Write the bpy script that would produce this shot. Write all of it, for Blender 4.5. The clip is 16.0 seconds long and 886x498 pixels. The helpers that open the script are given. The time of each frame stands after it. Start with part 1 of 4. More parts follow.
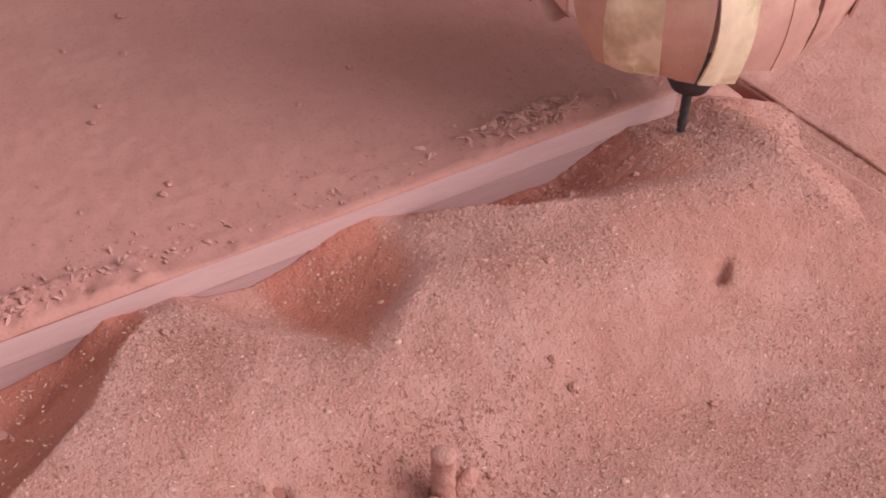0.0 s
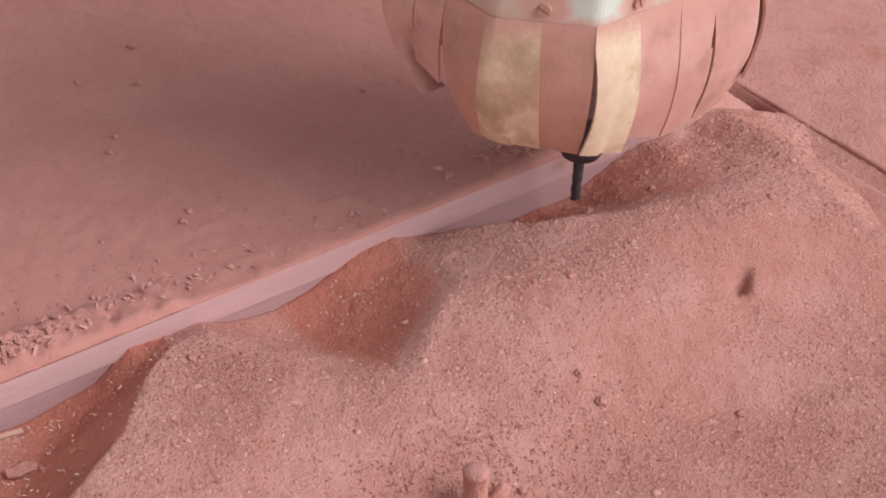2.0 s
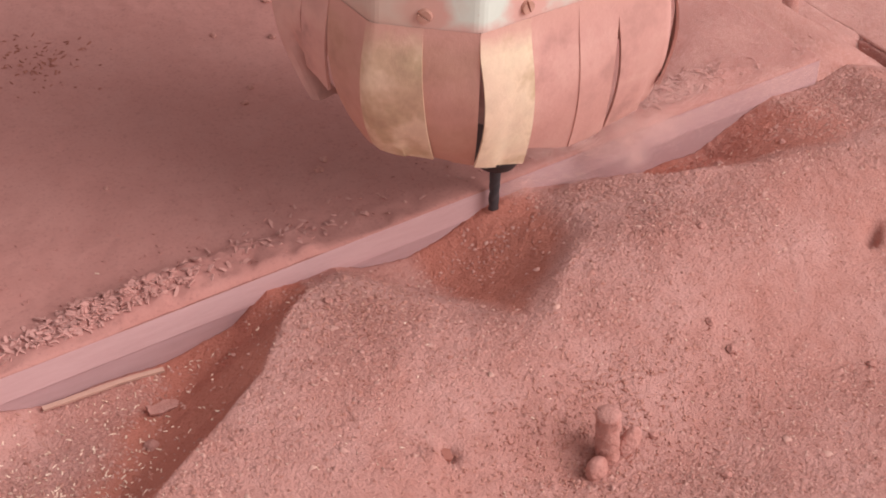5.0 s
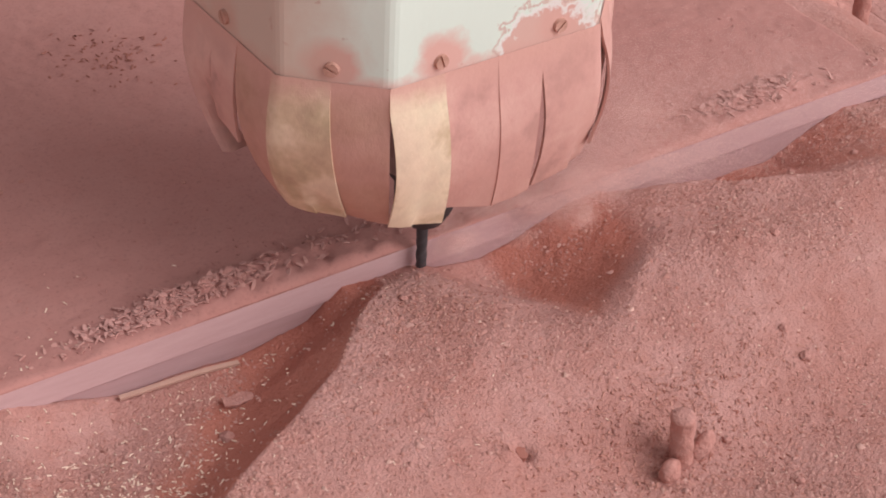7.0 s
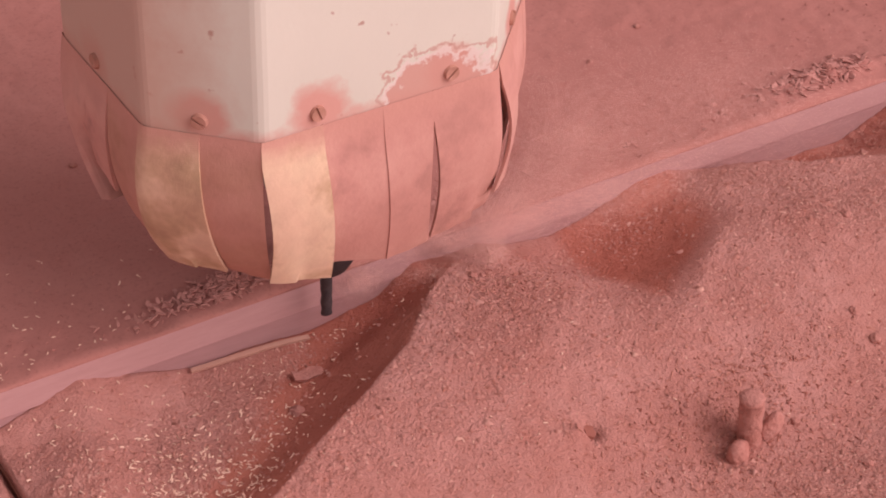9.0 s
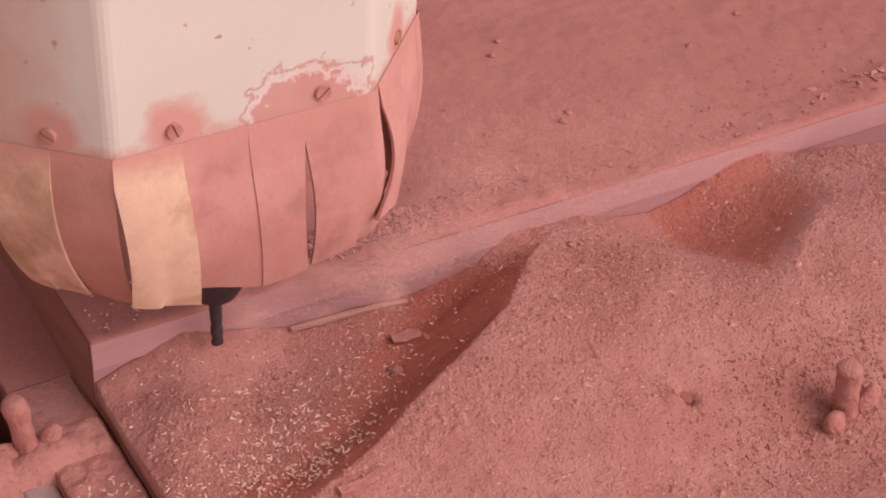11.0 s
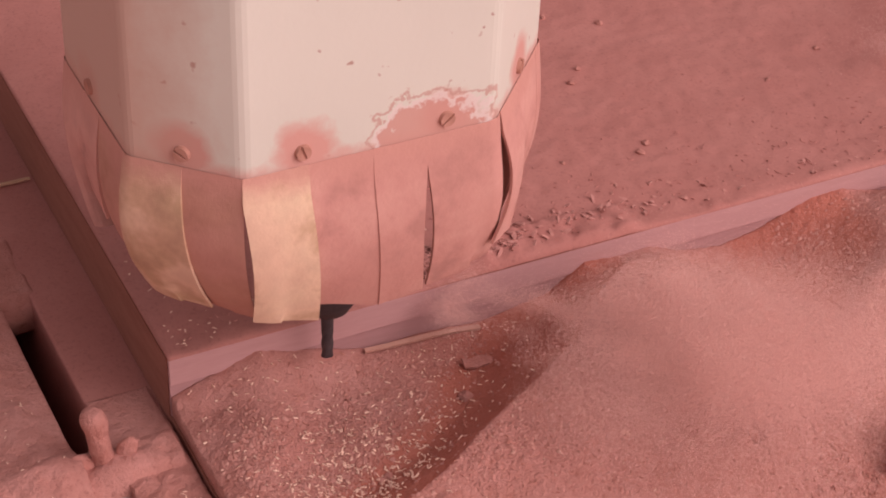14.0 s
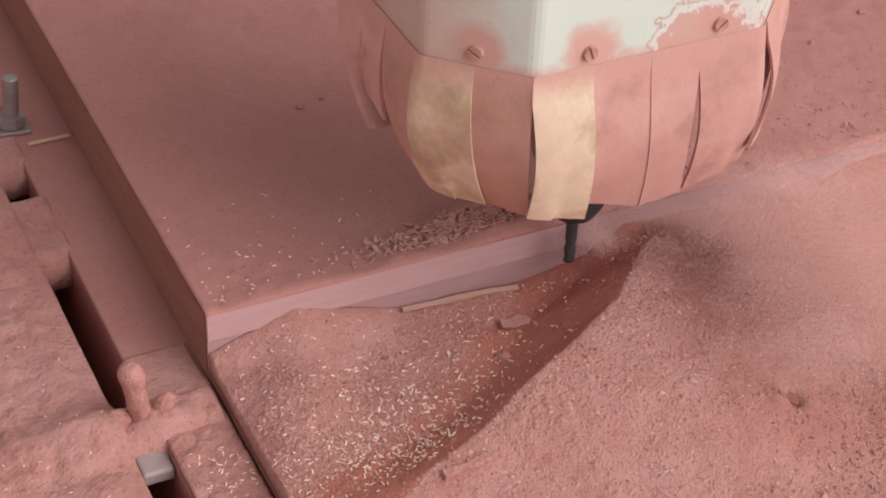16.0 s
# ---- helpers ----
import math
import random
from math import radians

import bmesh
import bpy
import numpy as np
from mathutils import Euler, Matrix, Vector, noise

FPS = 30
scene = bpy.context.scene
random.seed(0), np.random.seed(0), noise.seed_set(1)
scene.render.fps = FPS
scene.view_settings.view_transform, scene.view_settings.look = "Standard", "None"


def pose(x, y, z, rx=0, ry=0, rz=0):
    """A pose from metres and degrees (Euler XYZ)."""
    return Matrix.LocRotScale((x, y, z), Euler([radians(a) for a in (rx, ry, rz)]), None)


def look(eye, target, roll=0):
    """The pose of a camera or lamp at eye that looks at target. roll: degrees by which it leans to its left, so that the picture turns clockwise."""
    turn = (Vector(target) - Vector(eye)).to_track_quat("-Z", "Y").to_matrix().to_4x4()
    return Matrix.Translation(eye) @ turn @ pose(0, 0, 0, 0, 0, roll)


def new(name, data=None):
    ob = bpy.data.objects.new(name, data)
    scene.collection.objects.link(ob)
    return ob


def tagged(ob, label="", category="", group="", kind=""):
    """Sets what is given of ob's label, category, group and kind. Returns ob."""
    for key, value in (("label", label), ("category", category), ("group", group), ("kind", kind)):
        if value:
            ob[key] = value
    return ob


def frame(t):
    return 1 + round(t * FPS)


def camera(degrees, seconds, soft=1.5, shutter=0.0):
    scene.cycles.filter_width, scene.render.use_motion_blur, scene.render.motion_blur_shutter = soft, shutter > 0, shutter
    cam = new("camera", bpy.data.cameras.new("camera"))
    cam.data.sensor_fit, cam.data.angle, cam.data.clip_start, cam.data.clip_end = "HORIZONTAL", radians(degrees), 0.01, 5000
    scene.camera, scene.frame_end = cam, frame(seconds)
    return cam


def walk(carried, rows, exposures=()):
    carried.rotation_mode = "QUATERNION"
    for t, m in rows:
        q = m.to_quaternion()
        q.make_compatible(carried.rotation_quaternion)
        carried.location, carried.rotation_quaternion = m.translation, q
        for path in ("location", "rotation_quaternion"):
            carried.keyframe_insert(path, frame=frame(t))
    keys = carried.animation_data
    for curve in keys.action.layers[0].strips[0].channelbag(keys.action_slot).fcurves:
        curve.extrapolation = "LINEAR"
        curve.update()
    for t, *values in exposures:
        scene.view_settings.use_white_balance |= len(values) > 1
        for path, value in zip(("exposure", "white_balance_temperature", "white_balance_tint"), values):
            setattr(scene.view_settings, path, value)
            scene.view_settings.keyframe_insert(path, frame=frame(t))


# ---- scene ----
cam = camera(26.72, 16.0, soft=1.8)
walk(cam, [
    (0.0, look((-0.1116, -0.6615, 0.6009), (0.4354, -0.0248, -0.0300), 5.69)),
    (0.5, look((-0.1091, -0.6612, 0.6014), (0.4426, -0.0242, -0.0249), 5.41)),
    (1.0, look((-0.1133, -0.6579, 0.6008), (0.4435, -0.0215, -0.0217), 5.04)),
    (1.5, look((-0.1250, -0.6541, 0.5971), (0.4364, -0.0076, -0.0107), 4.54)),
    (2.0, look((-0.1273, -0.6557, 0.5965), (0.4288, -0.0137, -0.0208), 4.14)),
    (2.5, look((-0.1333, -0.6582, 0.5934), (0.4218, -0.0149, -0.0235), 3.88)),
    (3.0, look((-0.1367, -0.6582, 0.5919), (0.4100, -0.0069, -0.0241), 3.35)),
    (3.5, look((-0.1401, -0.6643, 0.5943), (0.3964, -0.0110, -0.0284), 3.03)),
    (4.0, look((-0.1425, -0.6660, 0.5936), (0.3856, -0.0029, -0.0259), 2.66)),
    (4.5, look((-0.1485, -0.6637, 0.5891), (0.3697, 0.0043, -0.0336), 2.43)),
    (4.7, look((-0.1485, -0.6637, 0.5891), (0.3590, 0.0065, -0.0400), 2.17)),
    (6.8, look((-0.1740, -0.6563, 0.5829), (0.3235, 0.0280, -0.0390), 2.63)),
    (7.0, look((-0.1740, -0.6563, 0.5829), (0.3203, 0.0303, -0.0391), 2.95)),
    (7.5, look((-0.1747, -0.6563, 0.5769), (0.3156, 0.0354, -0.0425), 2.90)),
    (8.0, look((-0.1764, -0.6523, 0.5850), (0.3068, 0.0421, -0.0370), 2.99)),
    (8.5, look((-0.1764, -0.6528, 0.5896), (0.2971, 0.0419, -0.0394), 2.85)),
    (8.7, look((-0.1764, -0.6528, 0.5896), (0.2896, 0.0402, -0.0468), 2.63)),
    (10.8, look((-0.2047, -0.6735, 0.5621), (0.2329, 0.0524, -0.0576), 2.06)),
    (11.0, look((-0.2047, -0.6735, 0.5621), (0.2269, 0.0564, -0.0571), 2.03)),
    (11.5, look((-0.2097, -0.6735, 0.5614), (0.2194, 0.0604, -0.0549), 2.25)),
    (12.0, look((-0.2153, -0.6723, 0.5681), (0.2098, 0.0651, -0.0468), 2.41)),
    (12.5, look((-0.2190, -0.6707, 0.5718), (0.1938, 0.0709, -0.0464), 2.30)),
    (13.0, look((-0.2182, -0.6702, 0.5661), (0.1969, 0.0736, -0.0478), 2.63)),
    (13.5, look((-0.2135, -0.6721, 0.5691), (0.1913, 0.0766, -0.0458), 2.45)),
    (14.0, look((-0.2099, -0.6706, 0.5812), (0.1891, 0.0753, -0.0409), 2.67)),
    (14.5, look((-0.2109, -0.6716, 0.5837), (0.1803, 0.0718, -0.0461), 2.74)),
    (15.0, look((-0.2168, -0.6722, 0.5823), (0.1697, 0.0668, -0.0557), 2.83)),
    (15.5, look((-0.2172, -0.6731, 0.5789), (0.1679, 0.0670, -0.0586), 2.85)),
    (16.0, look((-0.2110, -0.6718, 0.5744), (0.1654, 0.0746, -0.0611), 2.46)),
], exposures=[
    (0.0, 0.16, 6000, 11), (0.8, 0.16, 6100, 13), (1.2, 0.16, 6100, 13), (1.8, 0.15, 5800, 8), (4.4, 0.12, 5800, 8), (4.7, 0.16, 6200, 16),
    (5.6, 0.12, 6000, 11), (6.8, 0.04, 5800, 8), (7.6, 0.02, 5900, 9), (8.1, -0.02, 6500, 33), (8.6, -0.14, 7200, 44), (10.8, -0.24, 7200, 45),
    (13.0, -0.31, 7200, 45), (14.5, -0.30, 7300, 46), (14.7, -0.10, 6400, 18), (15.5, -0.02, 5900, 10), (16.0, 0.02, 5900, 9),
])

# ---- light: a bright overcast sky through the workshop's open side ----
world = bpy.data.worlds.new("sky")
scene.world = world
world.use_nodes = True
wn, wl = world.node_tree.nodes, world.node_tree.links
sky = wn.new("ShaderNodeTexSky")
sky.sky_type, sky.sun_disc = "NISHITA", False
sky.sun_elevation, sky.sun_rotation = radians(39), radians(144)
wn["Background"].inputs["Strength"].default_value = 0.15
pale = wn.new("ShaderNodeHueSaturation")
pale.inputs["Saturation"].default_value = 0.22
wl.new(sky.outputs[0], pale.inputs["Color"])
warm = wn.new("ShaderNodeMix")
warm.data_type, warm.blend_type = "RGBA", "MULTIPLY"
warm.inputs[0].default_value, warm.inputs[7].default_value = 1.0, (1.0, 0.84, 0.74, 1)
wl.new(pale.outputs[0], warm.inputs[6])
wl.new(warm.outputs[2], wn["Background"].inputs["Color"])
sun = new("sun", bpy.data.lights.new("sun", "SUN"))
sun.data.energy, sun.data.angle, sun.data.color = 2.25, radians(50), (1.0, 0.97, 0.93)
sun.matrix_world = look((0.60, -0.84, 0.84), (0, 0, 0))


# ---- materials ----
def material(name, rough=0.9, metal=0.0):
    m = bpy.data.materials.new(name)
    m.use_nodes = True
    b = m.node_tree.nodes["Principled BSDF"]
    b.inputs["Roughness"].default_value, b.inputs["Metallic"].default_value = rough, metal
    b.inputs["Specular IOR Level"].default_value = 0.25
    return m, m.node_tree.nodes, m.node_tree.links, b


def coords(n, l):
    return n.new("ShaderNodeTexCoord").outputs["Object"]


def noise_tex(n, l, co, scale, detail=4, rough=0.55, stretch=None):
    t = n.new("ShaderNodeTexNoise")
    t.inputs["Scale"].default_value, t.inputs["Detail"].default_value, t.inputs["Roughness"].default_value = scale, detail, rough
    if stretch:
        mp = n.new("ShaderNodeMapping")
        mp.inputs["Scale"].default_value = stretch
        l.new(co, mp.inputs["Vector"])
        co = mp.outputs[0]
    l.new(co, t.inputs["Vector"])
    return t.outputs["Fac"]


def ramp(n, l, fac, stops):
    r = n.new("ShaderNodeValToRGB")
    e = r.color_ramp.elements
    e[0].position, e[0].color = stops[0][0], (*stops[0][1], 1)
    e[1].position, e[1].color = stops[-1][0], (*stops[-1][1], 1)
    for p, c in stops[1:-1]:
        x = e.new(p)
        x.color = (*c, 1)
    l.new(fac, r.inputs[0])
    return r.outputs[0]


def mixed(n, l, fac, a, b, mode="MIX"):
    x = n.new("ShaderNodeMix")
    x.data_type, x.blend_type = "RGBA", mode
    for s, v in ((x.inputs[0], fac), (x.inputs[6], a), (x.inputs[7], b)):
        if isinstance(v, (int, float)):
            s.default_value = v
        elif isinstance(v, tuple):
            s.default_value = (*v, 1)
        else:
            l.new(v, s)
    return x.outputs[2]


def bumped(n, l, b, pairs):
    prev = None
    for h, strength, dist in pairs:
        x = n.new("ShaderNodeBump")
        x.inputs["Strength"].default_value, x.inputs["Distance"].default_value = strength, dist
        l.new(h, x.inputs["Height"])
        if prev:
            l.new(prev, x.inputs["Normal"])
        prev = x.outputs[0]
    l.new(prev, b.inputs["Normal"])


DUST = (0.545, 0.288, 0.246)
DUST_DEEP = (0.40, 0.158, 0.118)


def dust_material(name, grain, light=DUST, deep=DUST_DEEP, lump=1.0, deep_share=0.5, slope_shade=0.0):
    """Wood dust: patches of coarse red chips and of fine pale powder, with a grain of that size."""
    m, n, l, b = material(name, 0.95)
    b.inputs["Specular IOR Level"].default_value = 0.1
    co = coords(n, l)
    big = noise_tex(n, l, co, 14, 3)
    mid = noise_tex(n, l, co, 90, 5, 0.65)
    fine = noise_tex(n, l, co, 1 / grain, 3, 0.7)
    base = ramp(n, l, big, [(0.5 - 0.2 * deep_share, deep), (0.62, light)])
    base = mixed(n, l, 0.45, base, ramp(n, l, mid, [(0.3, deep), (0.6, light)]))
    # redder dust on the slopes, darkened to paint in their shade
    if slope_shade:
        slope_mask = n.new("ShaderNodeAttribute")
        slope_mask.attribute_name = "red_shaded_slopes"
        shade_fac = n.new("ShaderNodeMath")
        shade_fac.operation = "MULTIPLY_ADD"
        l.new(mid, shade_fac.inputs[0])
        shade_fac.inputs[1].default_value = 0.6
        l.new(slope_mask.outputs["Fac"], shade_fac.inputs[2])
        base = mixed(n, l, ramp(n, l, shade_fac.outputs[0], [(0.42, (0, 0, 0)), (1.0, (slope_shade,) * 3)]), base, (0.46, 0.130, 0.075))
    base = mixed(n, l, 0.30, base, ramp(n, l, fine, [(0.30, tuple(c * 0.55 for c in deep)), (0.44, light), (0.72, tuple(min(1, c * 1.15) for c in light))]))
    l.new(base, b.inputs["Base Color"])
    bumped(n, l, b, [(mid, 0.35 * lump, 0.004), (fine, 0.85 * lump, grain)])
    return m


M_HEAP = dust_material("coarse_wood_dust", 0.0017, lump=1.0, slope_shade=0.92)
M_FILM = dust_material("fine_wood_dust", 0.0022, light=(0.48, 0.23, 0.195), deep=(0.43, 0.19, 0.16), lump=0.16, deep_share=0.3)
M_FLAKE = dust_material("dust_crust", 0.003, light=(0.56, 0.30, 0.26), deep=(0.48, 0.23, 0.19), lump=0.4)
M_CLUMP = dust_material("packed_dust", 0.003, lump=0.7)


def plain_material(name, a, c, scale, rough, metal=0.0, bump=0.3, dist=0.001, stretch=None):
    m, n, l, b = material(name, rough, metal)
    co = coords(n, l)
    t = noise_tex(n, l, co, scale, 5, 0.6, stretch)
    g = noise_tex(n, l, co, scale * 9, 3, 0.6, stretch)
    col = mixed(n, l, 0.3, ramp(n, l, t, [(0.3, a), (0.7, c)]), ramp(n, l, g, [(0.3, a), (0.7, c)]))
    l.new(col, b.inputs["Base Color"])
    bumped(n, l, b, [(t, bump, dist), (g, bump, dist * 0.4)])
    return m


M_WALL = plain_material("cut_face", (0.49, 0.295, 0.285), (0.56, 0.35, 0.34), 30, 0.9, 0, 0.15, 0.0006, (1, 1, 8))
M_WALL_LOW = plain_material("burnished_cut_face", (0.40, 0.235, 0.23), (0.46, 0.28, 0.275), 30, 0.75, 0, 0.12, 0.0005, (1, 1, 10))
M_EDGE = plain_material("brown_board_edge", (0.24, 0.10, 0.07), (0.33, 0.15, 0.11), 25, 0.9, 0, 0.2, 0.0006, (6, 1, 6))
M_PALE = plain_material("bare_wood", (0.55, 0.38, 0.24), (0.66, 0.48, 0.33), 40, 0.85, 0, 0.2, 0.0005)
M_CHIP = plain_material("pale_chip", (0.74, 0.50, 0.38), (0.88, 0.67, 0.53), 200, 0.85)
M_SLIVER = plain_material("dusty_bare_wood", (0.48, 0.27, 0.21), (0.56, 0.35, 0.27), 60, 0.9, 0, 0.2, 0.0005)
M_CHIP_RED = plain_material("red_chip", (0.32, 0.12, 0.088), (0.42, 0.175, 0.135), 200, 0.9)
M_CHIP_DULL = plain_material("dull_chip", (0.44, 0.20, 0.15), (0.56, 0.28, 0.22), 200, 0.9)
M_BLACK = plain_material("black_steel", (0.045, 0.038, 0.04), (0.09, 0.07, 0.072), 60, 0.6, 0.2, 0.1)
M_STEEL = plain_material("dusty_grey_steel", (0.30, 0.26, 0.25), (0.45, 0.38, 0.36), 60, 0.5, 0.7, 0.15)
M_NUT = plain_material("dusty_pale_steel", (0.42, 0.33, 0.31), (0.52, 0.42, 0.40), 80, 0.6, 0.3, 0.2)
# dark base colour puts the deep slots' shade into their floor
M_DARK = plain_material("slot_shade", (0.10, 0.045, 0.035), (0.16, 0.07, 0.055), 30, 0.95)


def leather(name, a, c, dusty):
    m, n, l, b = material(name, 0.7)
    co = coords(n, l)
    blot = noise_tex(n, l, co, 26, 4, 0.6)
    grain = noise_tex(n, l, co, 900, 3, 0.6)
    crust = noise_tex(n, l, co, 320, 4, 0.7)
    col = ramp(n, l, blot, [(0.36, tuple(x * 0.78 for x in a)), (0.44, a), (0.54, c), (0.72, tuple(x * 0.82 for x in c))])
    if dusty:
        col = mixed(n, l, ramp(n, l, noise_tex(n, l, co, 22, 4), [(0.35, (0, 0, 0)), (0.6, (dusty,) * 3)]), col, (0.58, 0.31, 0.26))
    # dust settled under the rim, with a ragged lower edge
    sep = n.new("ShaderNodeSeparateXYZ")
    l.new(co, sep.inputs[0])
    lift = n.new("ShaderNodeMath")
    lift.operation = "MULTIPLY_ADD"
    l.new(noise_tex(n, l, co, 70, 4, 0.6), lift.inputs[0])
    lift.inputs[1].default_value = 0.016
    l.new(sep.outputs[2], lift.inputs[2])
    col = mixed(n, l, ramp(n, l, lift.outputs[0], [(0.149, (0, 0, 0)), (0.160, (0.85,) * 3)]), col, (0.60, 0.33, 0.27))
    l.new(col, b.inputs["Base Color"])
    bumped(n, l, b, [(blot, 0.15, 0.003), (crust, 0.25 if dusty else 0.08, 0.0012), (grain, 0.15, 0.0003)])
    return m


M_TAN = leather("pale_tan_leather", (0.56, 0.42, 0.26), (0.78, 0.63, 0.44), 0.30)
M_BROWN = leather("brown_leather", (0.46, 0.25, 0.18), (0.54, 0.31, 0.23), 0.6)
M_PINK = leather("dusted_leather", (0.60, 0.33, 0.28), (0.66, 0.39, 0.33), 0.8)


# ---- building helpers ----
def mesh_from(name, verts, faces, mat, smooth=True):
    me = bpy.data.meshes.new(name)
    me.from_pydata(verts, [], faces)
    me.materials.append(mat)
    if smooth:
        me.shade_smooth()
    return me


def part(name, me, parent, label="", m=None):
    ob = new(name, me)
    if parent:
        ob.parent = parent
    if m is not None:
        ob.matrix_basis = m
    return tagged(ob, label)


def bm_mesh(name, bm, mat, smooth=False):
    bmesh.ops.recalc_face_normals(bm, faces=bm.faces)
    me = bpy.data.meshes.new(name)
    bm.to_mesh(me)
    bm.free()
    me.materials.append(mat)
    if smooth:
        me.shade_smooth()
    return me


def box(name, x0, x1, y0, y1, z0, z1, mat, bevel=0.0, seg=2):
    bm = bmesh.new()
    bmesh.ops.create_cube(bm, size=1)
    for v in bm.verts:
        v.co = Vector(((x0 + x1) / 2 + v.co.x * (x1 - x0), (y0 + y1) / 2 + v.co.y * (y1 - y0), (z0 + z1) / 2 + v.co.z * (z1 - z0)))
    if bevel:
        bmesh.ops.bevel(bm, geom=bm.edges[:], offset=bevel, segments=seg, profile=0.5, affect="EDGES")
    return bm_mesh(name, bm, mat)


def lathe(name, profile, mat, seg=24, wob=0.0):
    """A solid of revolution about z from (radius, height) pairs; wob roughens it."""
    vs, fs = [], []
    for r, z in profile:
        for k in range(seg):
            a = 2 * math.pi * k / seg
            q = r * (1 + wob * (noise.noise((math.cos(a) * 1.3, math.sin(a) * 1.3, z * 160)) if r else 0))
            vs.append((q * math.cos(a), q * math.sin(a), z))
    for i in range(len(profile) - 1):
        for k in range(seg):
            a, b = i * seg + k, i * seg + (k + 1) % seg
            fs.append((a, b, b + seg, a + seg))
    fs.append(tuple(range(seg))[::-1])
    fs.append(tuple(range(len(vs) - seg, len(vs))))
    me = mesh_from(name, vs, fs, mat)
    return me


def fbm(x, y, s, seed=0.0, oct=3):
    """Smooth value noise on arrays: a sum of lattices of random values."""
    out, amp = np.zeros_like(x), 1.0
    for o in range(oct):
        rng = np.random.RandomState(int(seed * 13 + o * 7 + 3))
        tab = rng.rand(256, 256) * 2 - 1
        u, v = x * s * 2 ** o + 40.3, y * s * 2 ** o + 51.7
        iu, iv = np.floor(u).astype(int), np.floor(v).astype(int)
        fu, fv = u - iu, v - iv
        fu, fv = fu * fu * (3 - 2 * fu), fv * fv * (3 - 2 * fv)
        g = lambda a, b: tab[a % 256, b % 256]
        out += amp * ((g(iu, iv) * (1 - fu) + g(iu + 1, iv) * fu) * (1 - fv) + (g(iu, iv + 1) * (1 - fu) + g(iu + 1, iv + 1) * fu) * fv)
        amp *= 0.5
    return out


def smooth(a, b, t):
    t = np.clip((t - a) / (b - a), 0, 1)
    return t * t * (3 - 2 * t)


def sheet(name, x0, x1, y0, y1, step, height, mat, bottom):
    """A solid of loose dust: its top follows height(x, y), its underside lies at bottom."""
    nx, ny = max(2, round((x1 - x0) / step)), max(2, round((y1 - y0) / step))
    X, Y = np.meshgrid(np.linspace(x0, x1, nx), np.linspace(y0, y1, ny), indexing="ij")
    Z = np.maximum(height(X, Y), bottom + 0.0005)
    top = np.stack([X, Y, Z], -1).reshape(-1, 3)
    ring = [i * ny for i in range(nx)] + [(nx - 1) * ny + j for j in range(1, ny)] + [i * ny + ny - 1 for i in range(nx - 2, -1, -1)] + [j for j in range(ny - 2, 0, -1)]
    low = top[ring].copy()
    low[:, 2] = bottom
    I, J = np.meshgrid(np.arange(nx - 1), np.arange(ny - 1), indexing="ij")
    a = (I * ny + J).ravel()
    faces = np.stack([a, a + ny, a + ny + 1, a + 1], -1).tolist()
    n0 = len(top)
    for k in range(len(ring)):
        k2 = (k + 1) % len(ring)
        faces.append((ring[k2], ring[k], n0 + k, n0 + k2))
    faces.append(tuple(n0 + k for k in range(len(ring)))[::-1])
    return new(name, mesh_from(name, np.concatenate([top, low]).tolist(), faces, mat))


# ---- the shape of the dust on the cut ledge ----
WALL_X = [0, 0.025, 0.046, 0.083, 0.108, 0.137, 0.172, 0.212, 0.233, 0.257, 0.273, 0.293, 0.322, 0.344, 0.38, 0.40, 0.435, 0.48, 0.536, 0.57, 0.592, 0.63, 0.66, 0.70, 0.74]
WALL_Z = [-0.0235, -0.016, -0.0085, -0.020, -0.028, -0.028, -0.0315, -0.025, -0.0100, -0.0125, -0.0115, -0.0208, -0.026, -0.023, -0.0085, -0.008, -0.0196, -0.032, -0.0336, -0.0205, -0.014, -0.018, -0.013, -0.028, -0.045]
FLOOR, BED = -0.036, -0.041
BOARD_R = 0.632
SLOT_L, SLOT_R = (-0.0505, -0.0340), (0.710, 0.7265)


def crest_line(d):
    """Where the first crest runs, by the distance before the cut face."""
    return np.interp(d, [0, 0.017, 0.037, 0.065, 0.083, 0.097, 0.116, 0.130, 0.2], [0.254, 0.2505, 0.2225, 0.194, 0.162, 0.132, 0.096, 0.058, -0.06])


def second_hollow(x, d):
    """How deep the bay between the first and second crests is, 0 to 1: a gentle near side, a steep straight far side."""
    low = np.interp(d, [0, 0.037, 0.06, 0.1], [0.320, 0.328, 0.336, 0.330])
    crest = np.interp(d, [0, 0.018, 0.044, 0.066, 0.080, 0.1], [0.430, 0.426, 0.408, 0.384, 0.358, 0.335])
    soft = 0.012 * smooth(0.0, 0.06, d)
    rise = np.clip((crest + soft - x) / np.maximum(crest + soft - low, 0.004), 0, 1)
    rise = 0.35 * rise + 0.65 * rise * rise * (3 - 2 * rise)
    fall = smooth(low - 0.060, low + 0.004, x)
    return np.minimum(rise, fall) * smooth(0.120, 0.020, d)


def long_hollow(x, d):
    """How far down the slope along the face lies, 0 at its brink, 1 at the cut face."""
    brink = np.interp(x, [0.420, 0.440, 0.465, 0.522, 0.603, 0.660, 0.80], [0.0, 0.024, 0.043, 0.073, 0.083, 0.082, 0.06])
    brink = brink + 0.004 * fbm(x, -d, 22, 12) * (brink > 0.02)
    return np.clip((brink - d) / np.maximum(brink - 0.006, 0.01), 0, 1) * smooth(0.420, 0.445, x)


